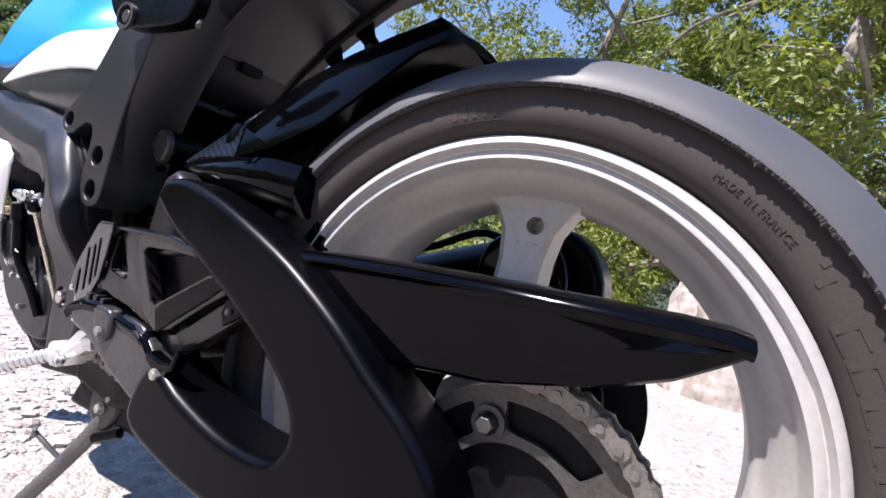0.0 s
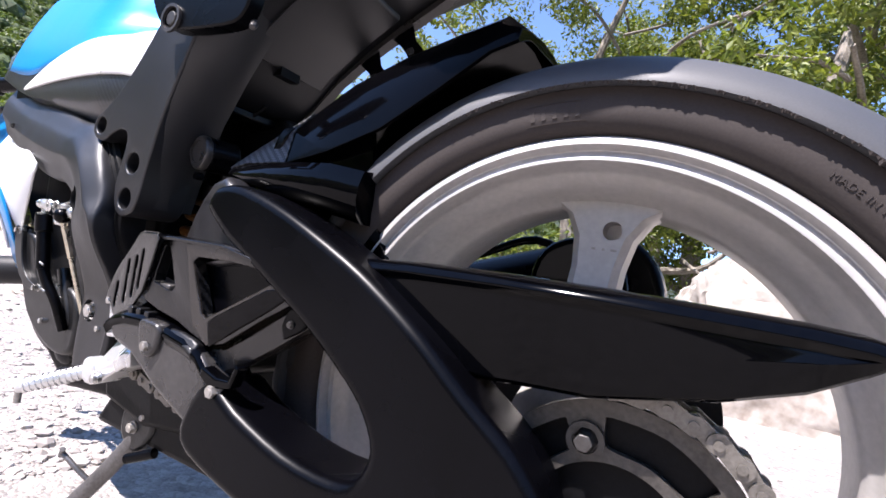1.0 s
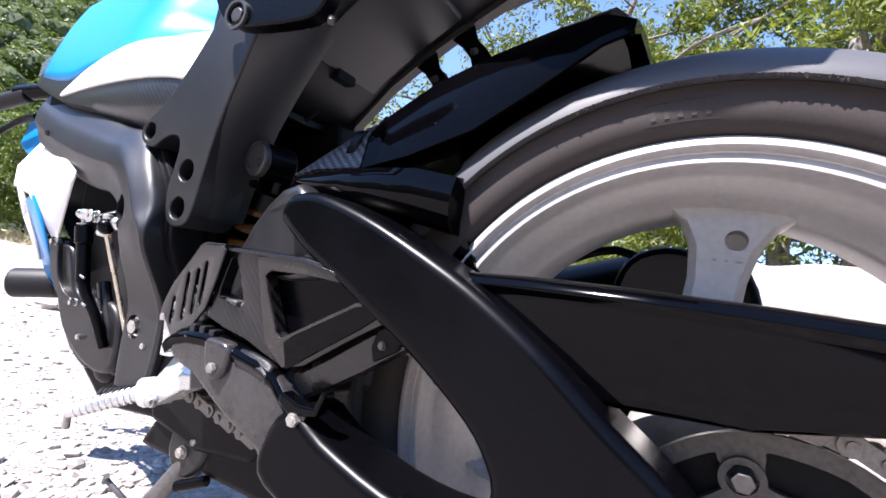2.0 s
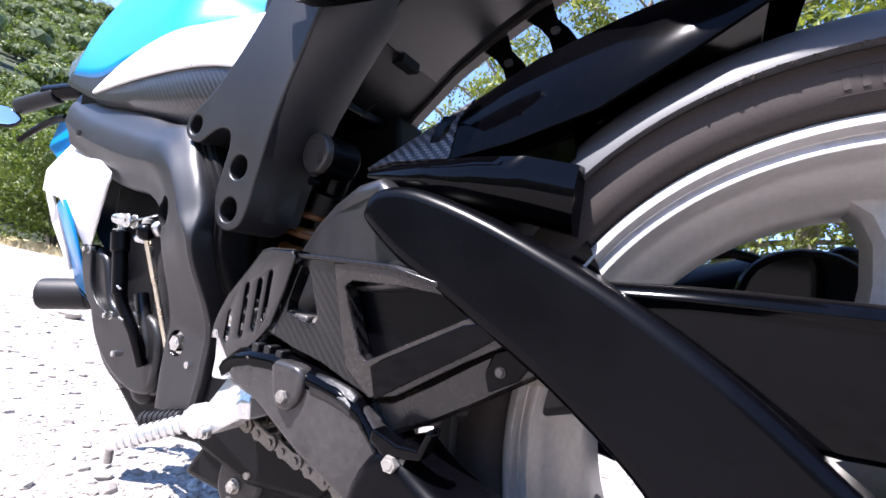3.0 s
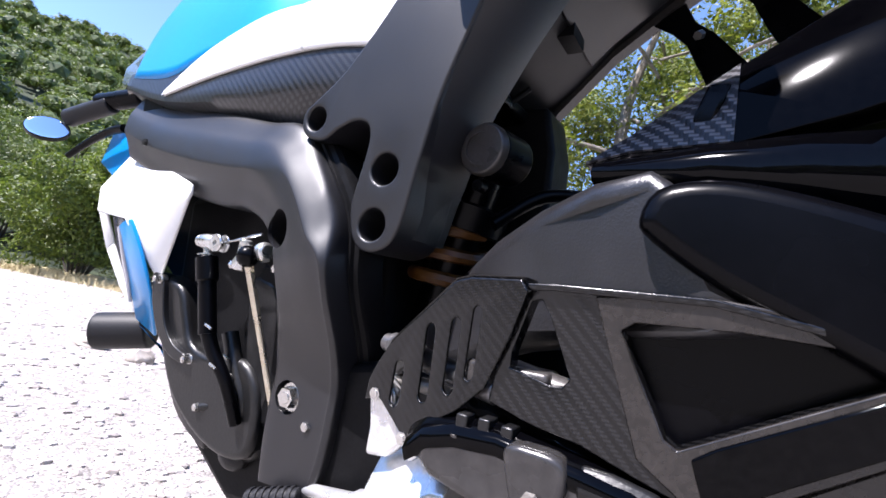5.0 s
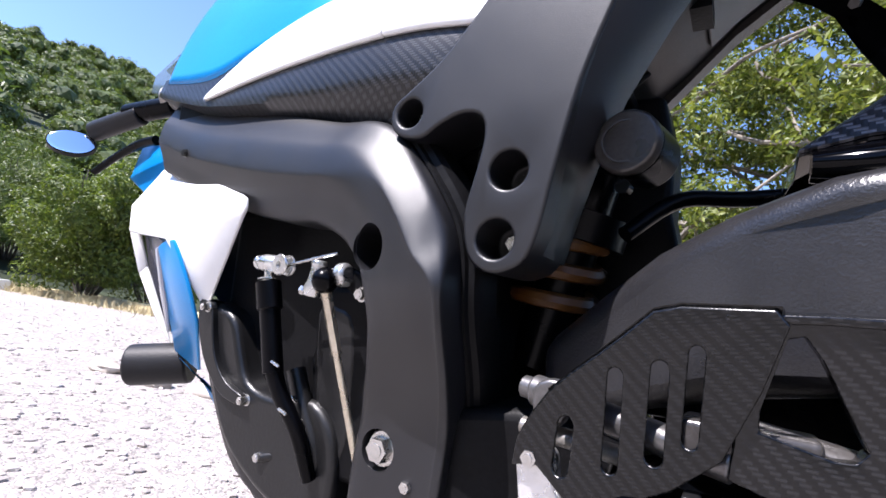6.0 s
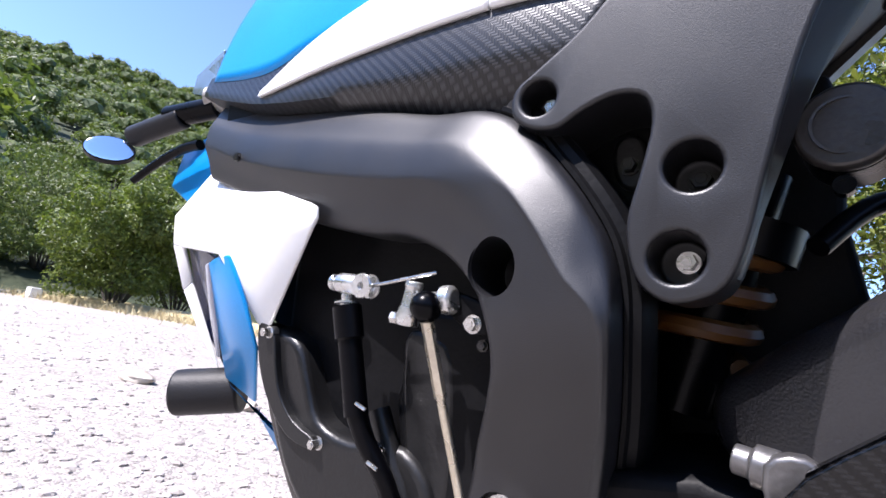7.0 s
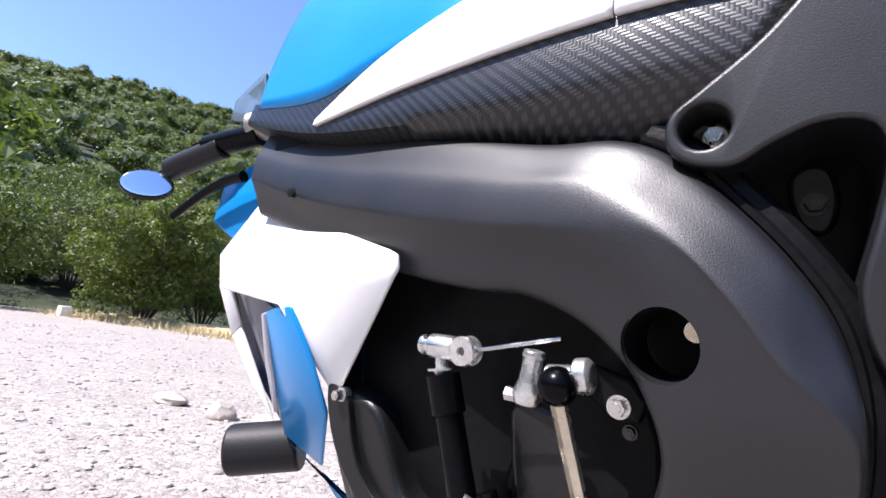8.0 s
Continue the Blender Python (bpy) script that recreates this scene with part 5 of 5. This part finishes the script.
bolt("joint_bolt", (-0.634, -0.093, 0.078), 0.0030, 0.004, link_set, COVER)
quick = part("quickshift_sensor", rod_bm((-0.742, -0.098, 0.092), (-0.722, -0.098, 0.020), 0.0105, 0.0085, 20, rings=((0.3, 0.0105), (0.32, 0.0085))), BLACK, bike, "black cylinder with a silver clevis")
part("clevis", rod_bm((-0.759, -0.097, 0.1085), (-0.734, -0.097, 0.1080), 0.0062, 0.0072, 16, rings=((0.12, 0.0062), (0.14, 0.0045), (0.26, 0.0045), (0.28, 0.0074), (0.9, 0.0076))), STEEL, quick, "worn steel clevis", bevel=0.0006)
for y in (-0.1035, -0.0945):
    part("clevis_ear", lathe_bm([(0.0028, y), (0.0082, y), (0.0090, y + 0.0012), (0.0082, y + 0.0030), (0.0028, y + 0.0030)], 24, (-0.7265, 0, 0.1075)), STEEL, quick)
part("clevis_stem", rod_bm((-0.7440, -0.0975, 0.1030), (-0.7420, -0.098, 0.0900), 0.0040, 0.0040, 14, rings=((0.55, 0.0040), (0.58, 0.0090), (0.68, 0.0090), (0.7, 0.0050))), STEEL, quick)
part("pull_wire", rod_bm((-0.722, -0.097, 0.108), (-0.668, -0.097, 0.120), 0.0014), CHROME, quick)
part("sensor_tail", tube_bm([(-0.722, -0.098, 0.022), (-0.714, -0.095, 0.004), (-0.698, -0.088, -0.022), (-0.688, -0.078, -0.060)], (0.0075, 0.0060)), BLACK, quick, "black cable boot")
for x, z in ((-0.715, 0.030), (-0.700, -0.004)):
    part("hose_clip", rod_bm((x - 0.003, -0.1045, z), (x + 0.005, -0.1035, z - 0.003), 0.0013, 0.0013, 8), CHROME, quick)

# --- rear set: bracket, heel guard, pegs
rearset = part("rearset_bracket", loft_bm([[(x, -0.110, za), (x, -0.142, zb), (x, -0.144, zb - 0.003), (x, -0.142, zb - 0.017), (x, -0.110, zb - 0.017)] for x, za, zb in ((-0.426, 0.002, -0.022), (-0.436, 0.006, -0.024), (-0.470, -0.006, -0.046), (-0.492, -0.018, -0.057))]), BRIGHT, bike, "bright machined rear set bracket", bevel=0.002, smooth=30)
part("bracket_arm", plate_bm([(-0.497, 0.016), (-0.494, 0.027), (-0.484, 0.029), (-0.476, 0.022), (-0.474, 0.006), (-0.466, -0.008), (-0.478, -0.020), (-0.495, -0.022), (-0.494, -0.004)], -0.131, -0.120), BRIGHT, rearset, bevel=0.003)
part("bracket_arm", plate_bm([(-0.466, -0.004), (-0.462, 0.008), (-0.454, 0.006), (-0.448, -0.008), (-0.458, -0.016)], -0.135, -0.122), BRIGHT, rearset, bevel=0.002)
bolt("bracket_bolt", (-0.487, -0.136, 0.020), 0.0046, 0.010, rearset, CHROME, "small bright bolt")
bolt("bracket_bolt", (-0.459, -0.141, 0.000), 0.0046, 0.012, rearset, CHROME, "small bright bolt")
guard_outline = [(-0.516, 0.014), (-0.514, 0.028), (-0.507, 0.040), (-0.496, 0.054), (-0.483, 0.065), (-0.468, 0.076), (-0.454, 0.087), (-0.441, 0.098), (-0.428, 0.101), (-0.390, 0.1025), (-0.385, 0.097), (-0.394, 0.072), (-0.408, 0.043), (-0.428, 0.026), (-0.446, 0.016), (-0.450, -0.006), (-0.461, -0.007), (-0.480, 0.006), (-0.500, 0.018)]
guard = part("heel_guard", plate_bm(guard_outline, -0.1285, -0.1255), CARBON_GUARD, rearset, "carbon fibre heel guard with slots", bevel=0.001)


def slot_bm(x0, z0, x1, z1, w):
    d = Vector((x1 - x0, z1 - z0)).normalized()
    n_ = Vector((-d.y, d.x))
    pts = []
    for k in range(9):
        a = math.pi * k / 8
        q = Vector((x1, z1)) + w * (math.cos(a) * n_ * -1 + math.sin(a) * d)
        pts.append((q.x, q.y))
    for k in range(9):
        a = math.pi * k / 8
        q = Vector((x0, z0)) + w * (math.cos(a) * n_ - math.sin(a) * d)
        pts.append((q.x, q.y))
    return plate_bm(pts, -0.145, -0.11)


cut(guard, [slot_bm(-0.4580, 0.029, -0.4580, 0.067, 0.0042), slot_bm(-0.4370, 0.038, -0.4362, 0.073, 0.0044), slot_bm(-0.4215, 0.048, -0.4200, 0.082, 0.0036),
            slot_bm(-0.485, 0.021, -0.4835, 0.040, 0.0048)])
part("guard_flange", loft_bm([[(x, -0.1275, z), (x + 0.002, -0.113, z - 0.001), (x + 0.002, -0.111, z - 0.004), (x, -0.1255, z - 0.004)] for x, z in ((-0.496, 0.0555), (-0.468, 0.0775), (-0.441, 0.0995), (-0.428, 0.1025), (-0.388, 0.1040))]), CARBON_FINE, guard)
SPLAY = Matrix(((1, 0, 0, 0), (-0.22, 1, 0, -0.22 * 0.506), (0, 0, 1, 0), (0, 0, 0, 1)))
for ob in (guard, *guard.children):
    ob.data.transform(SPLAY @ Matrix.Translation((-0.0532, -0.005, 0)) @ Matrix.Diagonal((0.86, 1, 1, 1)))
PEG_A, PEG_B = Vector((-0.486, -0.128, -0.054)), Vector((-0.541, -0.184, -0.082))
peg = part("rider_footpeg", rod_bm(PEG_A, PEG_B, 0.0062, 0.0070, 20), BRIGHT, rearset, "knurled silver footpeg", bevel=0.001)
for k in range(13):
    c = PEG_A.lerp(PEG_B, 0.14 + 0.065 * k)
    d = (PEG_B - PEG_A).normalized() * 0.0014
    part("peg_ridge", rod_bm(c - d, c + d, 0.0082, 0.0082, 10), BRIGHT, peg, smooth=0)
part("peg_stop", rod_bm(PEG_B + Vector((0.002, 0.001, 0)), PEG_B + Vector((0.002, 0.001, -0.016)), 0.0035), ALLOY_DIRTY, peg)
part("peg_clevis", plate_bm([(-0.497, -0.046), (-0.486, -0.042), (-0.478, -0.050), (-0.479, -0.066), (-0.490, -0.070), (-0.498, -0.060)], -0.148, -0.130, 2), BRIGHT, rearset, bevel=0.003)
bolt("peg_pin", (-0.470, -0.150, -0.060), 0.0048, 0.006, rearset, CHROME, "peg pivot pin", sides=16)
part("shift_shaft", rod_bm((-0.462, -0.126, 0.046), (-0.400, -0.146, 0.040), 0.0075, 0.0070, 18), CASTING, rearset, "grey shift shaft behind the guard", bevel=0.001)
clamp = part("shaft_clamp", rod_bm((-0.502, -0.112, 0.050), (-0.466, -0.120, 0.047), 0.0062, 0.0062, 16, rings=((0.18, 0.0062), (0.2, 0.0085), (0.42, 0.0085), (0.44, 0.0062), (0.66, 0.0062), (0.68, 0.0078), (0.9, 0.0078))), CASTING, rearset, "scuffed shift arm clamp", bevel=0.0008)
part("clamp_lug", plate_bm([(-0.492, 0.052), (-0.484, 0.058), (-0.474, 0.056), (-0.472, 0.044), (-0.480, 0.032), (-0.490, 0.036)], -0.126, -0.116, 2), CASTING, clamp, bevel=0.002)
part("lower_rod", rod_bm((-0.500, -0.116, 0.030), (-0.440, -0.122, 0.027), 0.0048, 0.0048, 14), ALLOY_DIRTY, rearset, bevel=0.0008)
part("heel_block", box_bm(-0.420, -0.372, -0.150, -0.128, 0.040, 0.056), COVER, rearset, bevel=0.003)
shifter = part("shift_lever", rod_bm((-0.500, -0.110, -0.062), (-0.634, -0.066, -0.100), 0.0055, 0.0050), BRIGHT, bike, "silver shift lever with a rubber toe peg", bevel=0.001)
TOE_A, TOE_B = Vector((-0.583, -0.090, -0.0905)), Vector((-0.628, -0.103, -0.1020))
part("toe_peg", rod_bm(TOE_A, TOE_B, 0.0082, 0.0082, 18), PLASTIC, shifter, "ribbed black rubber toe peg", bevel=0.001)
for k in range(7):
    c = TOE_A.lerp(TOE_B, 0.12 + 0.13 * k)
    d = (TOE_B - TOE_A).normalized() * 0.0014
    part("toe_rib", rod_bm(c - d, c + d, 0.0095, 0.0095, 16), PLASTIC, shifter, smooth=0)

# --- sprocket cover and chain slider
spcover = part("sprocket_cover", plate_bm([(-0.440, -0.002), (-0.436, 0.014), (-0.420, 0.019), (-0.397, 0.0215), (-0.374, 0.0190), (-0.349, 0.0165), (-0.326, 0.0135), (-0.302, 0.005), (-0.284, -0.010), (-0.268, -0.024), (-0.262, -0.056), (-0.290, -0.064), (-0.318, -0.054), (-0.356, -0.040), (-0.402, -0.016), (-0.430, -0.010)], -0.1600, -0.130), HOUSING, bike, "scuffed dark grey cast sprocket cover", bevel=0.006, segments=4, smooth=60)
roof = []
for x, zf, zb in ((-0.446, 0.006, 0.010), (-0.436, 0.013, 0.021), (-0.416, 0.019, 0.029), (-0.392, 0.021, 0.029), (-0.370, 0.018, 0.025), (-0.349, 0.0155, 0.023), (-0.326, 0.0125, 0.019), (-0.305, 0.005, 0.011), (-0.288, -0.010, -0.004), (-0.272, -0.026, -0.020)):
    roof.append([(x, -0.1585, zf - 0.012), (x, -0.1625, zf - 0.004), (x, -0.1600, zf + 0.001), (x - 0.004, -0.1500, zf + 0.0045), (x - 0.010, -0.130, zb + 0.002), (x - 0.016, -0.106, zb), (x - 0.016, -0.104, zb - 0.020)])
part("cover_roof", loft_bm(roof), GLOSS, spcover, "gloss black upper edge of the cover", smooth=60)
part("cover_boss", plate_bm([(-0.386, 0.020), (-0.372, 0.022), (-0.358, 0.020), (-0.354, 0.010), (-0.358, -0.004), (-0.368, -0.012), (-0.379, -0.008), (-0.384, 0.006)], -0.1655, -0.150, 3), HOUSING, spcover, bevel=0.004, segments=4)
part("cover_facet", loft_bm([[(x, -0.1600, z - 0.010), (x, -0.1630, z - 0.003), (x, -0.1560, z + 0.0065), (x, -0.148, z + 0.004)] for x, z in ((-0.350, 0.013), (-0.336, 0.0125), (-0.318, 0.0095), (-0.310, 0.006))]), CASE, spcover, "shiny bevelled facet", bevel=0.002)
part("cover_rib", loft_bm([[(x, -0.1625, z + 0.006), (x + 0.0035, -0.1625, z + 0.006), (x + 0.0035, -0.150, z - 0.018), (x, -0.150, z - 0.018)] for x, z in ((-0.418, 0.012), (-0.416, 0.010))]), COVER, spcover, bevel=0.001)
bolt("cover_screw", (-0.3695, -0.1665, -0.0015), 0.0050, 0.007, spcover, ALLOY_DIRTY, "dull socket screw", sides=6)
bolt("cover_screw", (-0.2700, -0.168, -0.017), 0.0058, 0.009, swingarm, ALLOY_DIRTY, "dull socket screw", sides=6)
for x, z in ((-0.414, 0.024), (-0.401, 0.0245), (-0.388, 0.0235)):
    part("slider_lug", box_bm(x - 0.0034, x + 0.0034, -0.158, -0.146, z - 0.005, z + 0.0035), CASE, spcover, bevel=0.0012)
part("slider_hook", plate_bm([(-0.287, 0.000), (-0.268, -0.005), (-0.253, -0.004), (-0.248, 0.010), (-0.244, 0.008), (-0.250, -0.010), (-0.276, -0.016), (-0.289, -0.008)], -0.168, -0.155), GLOSS, swingarm, bevel=0.002)

# --- side fairing
def facet_panel(name, quads, material, parent, label="", thick=0.004, bevel=0.002):
    """A faceted panel from corner points, given some thickness."""
    bm = bmesh.new()
    seen = {}
    for q in quads:
        vs = []
        for p in q:
            if p not in seen:
                seen[p] = bm.verts.new(p)
            vs.append(seen[p])
        bm.faces.new(vs)
    ob = part(name, bm, material, parent, label, smooth=25)
    so = ob.modifiers.new("thick", "SOLIDIFY")
    so.thickness, so.offset = thick, 0.0
    if bevel:
        bv = ob.modifiers.new("bevel", "BEVEL")
        bv.width, bv.segments, bv.limit_method, bv.angle_limit = bevel, 2, "ANGLE", radians(20)
    return ob


A, C_, D_, E_, F_ = (-1.050, -0.026, 0.234), (-0.908, -0.097, 0.125), (-0.857, -0.074, 0.057), (-1.084, -0.049, 0.172), (-1.060, -0.058, 0.136)
TIP = [(-0.790, -0.0995, 0.1685), (-0.7815, -0.1005, 0.1650), (-0.7795, -0.1010, 0.1560), (-0.7850, -0.1000, 0.1480)]
fair = facet_panel("side_fairing", [(A, E_, F_, C_), (A, C_, TIP[0]), (C_, TIP[1], TIP[0]), (C_, TIP[2], TIP[1]), (C_, TIP[3], TIP[2]), (C_, D_, TIP[3])], WHITE, bike, "white faceted side fairing wing", bevel=0.004)
facet_panel("fairing_edge", [((-1.084, -0.049, 0.172), (-1.085, -0.045, 0.137), (-1.068, -0.035, 0.085), (-1.060, -0.030, 0.097), (-1.062, -0.045, 0.137))], WHITE, fair, "white leading edge strip")
facet_panel("fairing_strip", [((-1.068, -0.035, 0.085), (-1.045, -0.020, 0.034), (-1.017, -0.008, -0.002), (-1.026, -0.010, 0.015), (-1.060, -0.030, 0.097))], WHITE, fair, "white leading edge strip")
facet_panel("blue_panel", [((-0.940, -0.085, 0.118), (-0.908, -0.095, 0.125), (-0.890, -0.098, 0.125), (-0.870, -0.090, 0.085)), ((-0.940, -0.085, 0.118), (-0.870, -0.090, 0.085), (-0.860, -0.080, 0.046), (-0.967, -0.050, 0.055)),
                           ((-0.967, -0.050, 0.055), (-0.860, -0.080, 0.046), (-0.904, -0.040, -0.012), (-0.970, -0.030, 0.000))], BLUE, fair, "metallic blue lower fairing panel")
facet_panel("signal_lens", [((-0.948, -0.084, 0.116), (-0.940, -0.0855, 0.118), (-0.955, -0.066, 0.078), (-0.964, -0.052, 0.050), (-0.974, -0.040, 0.020), (-0.982, -0.036, 0.024), (-0.972, -0.058, 0.070))], LENS, fair, "smoked grey side lens")
facet_panel("belly_panel", [((-0.915, -0.030, -0.022), (-0.872, -0.030, -0.040), (-0.800, -0.016, -0.094), (-0.710, -0.016, -0.118)), ((-0.915, -0.030, -0.022), (-0.710, -0.016, -0.118), (-0.600, -0.012, -0.160), (-0.760, -0.010, -0.150), (-0.840, -0.012, -0.100))], BLUE, fair, "blue belly pan edge")
facet_panel("nose_panel", [((-1.090, -0.030, 0.190), (-1.055, -0.020, 0.240), (-1.075, -0.016, 0.290), (-1.140, -0.020, 0.262), (-1.140, -0.030, 0.215))], BLUE, fair, "blue upper fairing")
facet_panel("windscreen_edge", [((-1.142, -0.020, 0.345), (-1.046, -0.030, 0.318), (-1.046, -0.040, 0.378), (-1.076, -0.022, 0.392), (-1.140, -0.018, 0.372))], SCREEN, fair, "smoked grey-blue edge of the windscreen")
# Sheet added behind the gap, its navy in place of shade
facet_panel("inner_fairing", [((-1.076, -0.034, 0.150), (-0.930, -0.078, 0.120), (-0.965, -0.034, 0.030)), ((-1.076, -0.034, 0.150), (-0.965, -0.034, 0.030), (-1.012, -0.002, 0.000), (-1.055, -0.020, 0.060))], NAVY, fair, "navy sheet standing in for the shaded inside of the fairing")
slider = part("frame_slider", rod_bm((-0.978, -0.002, -0.017), (-1.035, -0.046, -0.026), 0.0245, 0.0245, 36, rings=((0.05, 0.0250), (0.9, 0.0250))), PLASTIC, bike, "black plastic crash bobbin", bevel=0.003)

# --- handlebar, lever, bar-end mirror
bar = part("clip_on_bar", rod_bm((-1.075, -0.020, 0.318), (-1.150, -0.042, 0.306), 0.0140, 0.0140, 20), BLACK, bike, "black clip-on handlebar with grip", bevel=0.001)
part("grip", rod_bm((-1.126, -0.036, 0.305), (-1.205, -0.058, 0.280), 0.0140, 0.0140, 20), PLASTIC, bar, "black rubber grip", bevel=0.002)
part("clamp", rod_bm((-1.070, -0.016, 0.330), (-1.090, -0.026, 0.326), 0.018, 0.017, 20), ALLOY_DIRTY, bar, "grey fork clamp", bevel=0.002)
part("clutch_lever", tube_bm([(-1.070, -0.040, 0.262), (-1.100, -0.044, 0.258), (-1.145, -0.050, 0.242), (-1.184, -0.058, 0.219)], (0.0068, 0.0046)), BLACK, bar, "black clutch lever")
MIRROR_AT = Vector((-1.205, -0.083, 0.257))
MIRROR_TURN = Vector((0.78, -0.46, 0.42)).to_track_quat("Z", "Y").to_matrix().to_4x4()


def oval_bm(rx, ry, z0, z1, dome):
    bm = bmesh.new()
    loops = []
    for s, z in ((1.0, z0), (1.0, z1), (0.96, z1 + dome * 0.3), (0.8, z1 + dome), (0.0, z1 + dome * 1.4)):
        loops.append([bm.verts.new((rx * s * math.cos(2 * math.pi * k / 40), ry * s * math.sin(2 * math.pi * k / 40), z)) for k in range(40)] if s else [bm.verts.new((0, 0, z))])
    for p, q in zip(loops, loops[1:]):
        for k in range(40):
            bm.faces.new((p[k], p[(k + 1) % 40], q[(k + 1) % 40], q[k]) if len(q) > 1 else (p[k], p[(k + 1) % 40], q[0]))
    bm.faces.new(list(reversed(loops[0])))
    bmesh.ops.transform(bm, matrix=Matrix.Translation(MIRROR_AT) @ MIRROR_TURN, verts=bm.verts)
    return bm


mirror = part("bar_end_mirror", oval_bm(0.0290, 0.0200, -0.008, -0.001, 0.0), BLACK, bike, "oval bar-end mirror")
part("mirror_face", oval_bm(0.0276, 0.0187, -0.002, 0.0, 0.0010), MIRROR_GLASS, mirror, "mirror glass reflecting the sky")

# --- side stand
stand = part("side_stand", tube_bm([(-0.507, -0.062, -0.150), (-0.535, -0.078, -0.200), (-0.577, -0.100, -0.262), (-0.612, -0.119, -0.312)], (0.0110, 0.0095), 16), CASTING, bike, "worn grey steel side stand on the gravel")
part("stand_foot", box_bm(-0.640, -0.595, -0.140, -0.100, -0.322, -0.314), ALLOY_DIRTY, stand, bevel=0.003)
part("stand_prong", tube_bm([(-0.552, -0.086, -0.220), (-0.566, -0.094, -0.208), (-0.590, -0.104, -0.190)], 0.0032, 10), CASTING, stand)
part("prong_tip", rod_bm((-0.596, -0.102, -0.196), (-0.586, -0.106, -0.184), 0.0032), CASTING, stand)
part("stand_pivot", plate_bm([(-0.528, -0.118), (-0.500, -0.104), (-0.474, -0.112), (-0.472, -0.140), (-0.494, -0.168), (-0.520, -0.166), (-0.534, -0.146)], -0.074, -0.042, 3), CASE, stand, bevel=0.005)
bolt("pivot_bolt", (-0.506, -0.078, -0.140), 0.0062, 0.008, stand, ALLOY_DIRTY, "dull pivot bolt")
bolt("pivot_bolt", (-0.486, -0.078, -0.122), 0.0042, 0.008, stand, ALLOY_DIRTY)
part("stand_spring", rod_bm((-0.50, -0.080, -0.175), (-0.465, -0.070, -0.160), 0.006), BLACK, stand)
part("underside", plate_bm([(-0.56, -0.10), (-0.44, -0.09), (-0.36, -0.10), (-0.30, -0.12), (-0.36, -0.16), (-0.60, -0.16)], -0.07, 0.08), ENGINE, engine, "dark underside of the engine", bevel=0.01)

# --- right side seen through the wheel
part("exhaust_can", rod_bm((-0.42, 0.17, 0.00), (-0.02, 0.20, 0.13), 0.050, 0.055, 32), BLACK, bike, "black exhaust silencer on the far side", bevel=0.006)
part("brake_caliper", plate_bm([(-0.085, 0.150), (-0.050, 0.168), (-0.010, 0.160), (0.010, 0.120), (0.000, 0.070), (-0.070, 0.070), (-0.095, 0.110)], 0.085, 0.118, 3), GLOSS, bike, "dark rear brake caliper", bevel=0.008)
part("silencer_end", plate_bm([(-0.030, 0.165), (0.000, 0.176), (0.030, 0.152), (0.044, 0.110), (0.030, 0.066), (-0.030, 0.060)], 0.118, 0.190, 3), BLACK, bike, "black end of the exhaust on the far side", bevel=0.010, segments=5)
part("brake_hose", tube_bm([(-0.03, 0.10, 0.13), (-0.10, 0.11, 0.16), (-0.18, 0.11, 0.13), (-0.28, 0.11, 0.11)], 0.005), BLACK, bike, "black rear brake hose")

bike.matrix_world = BIKE
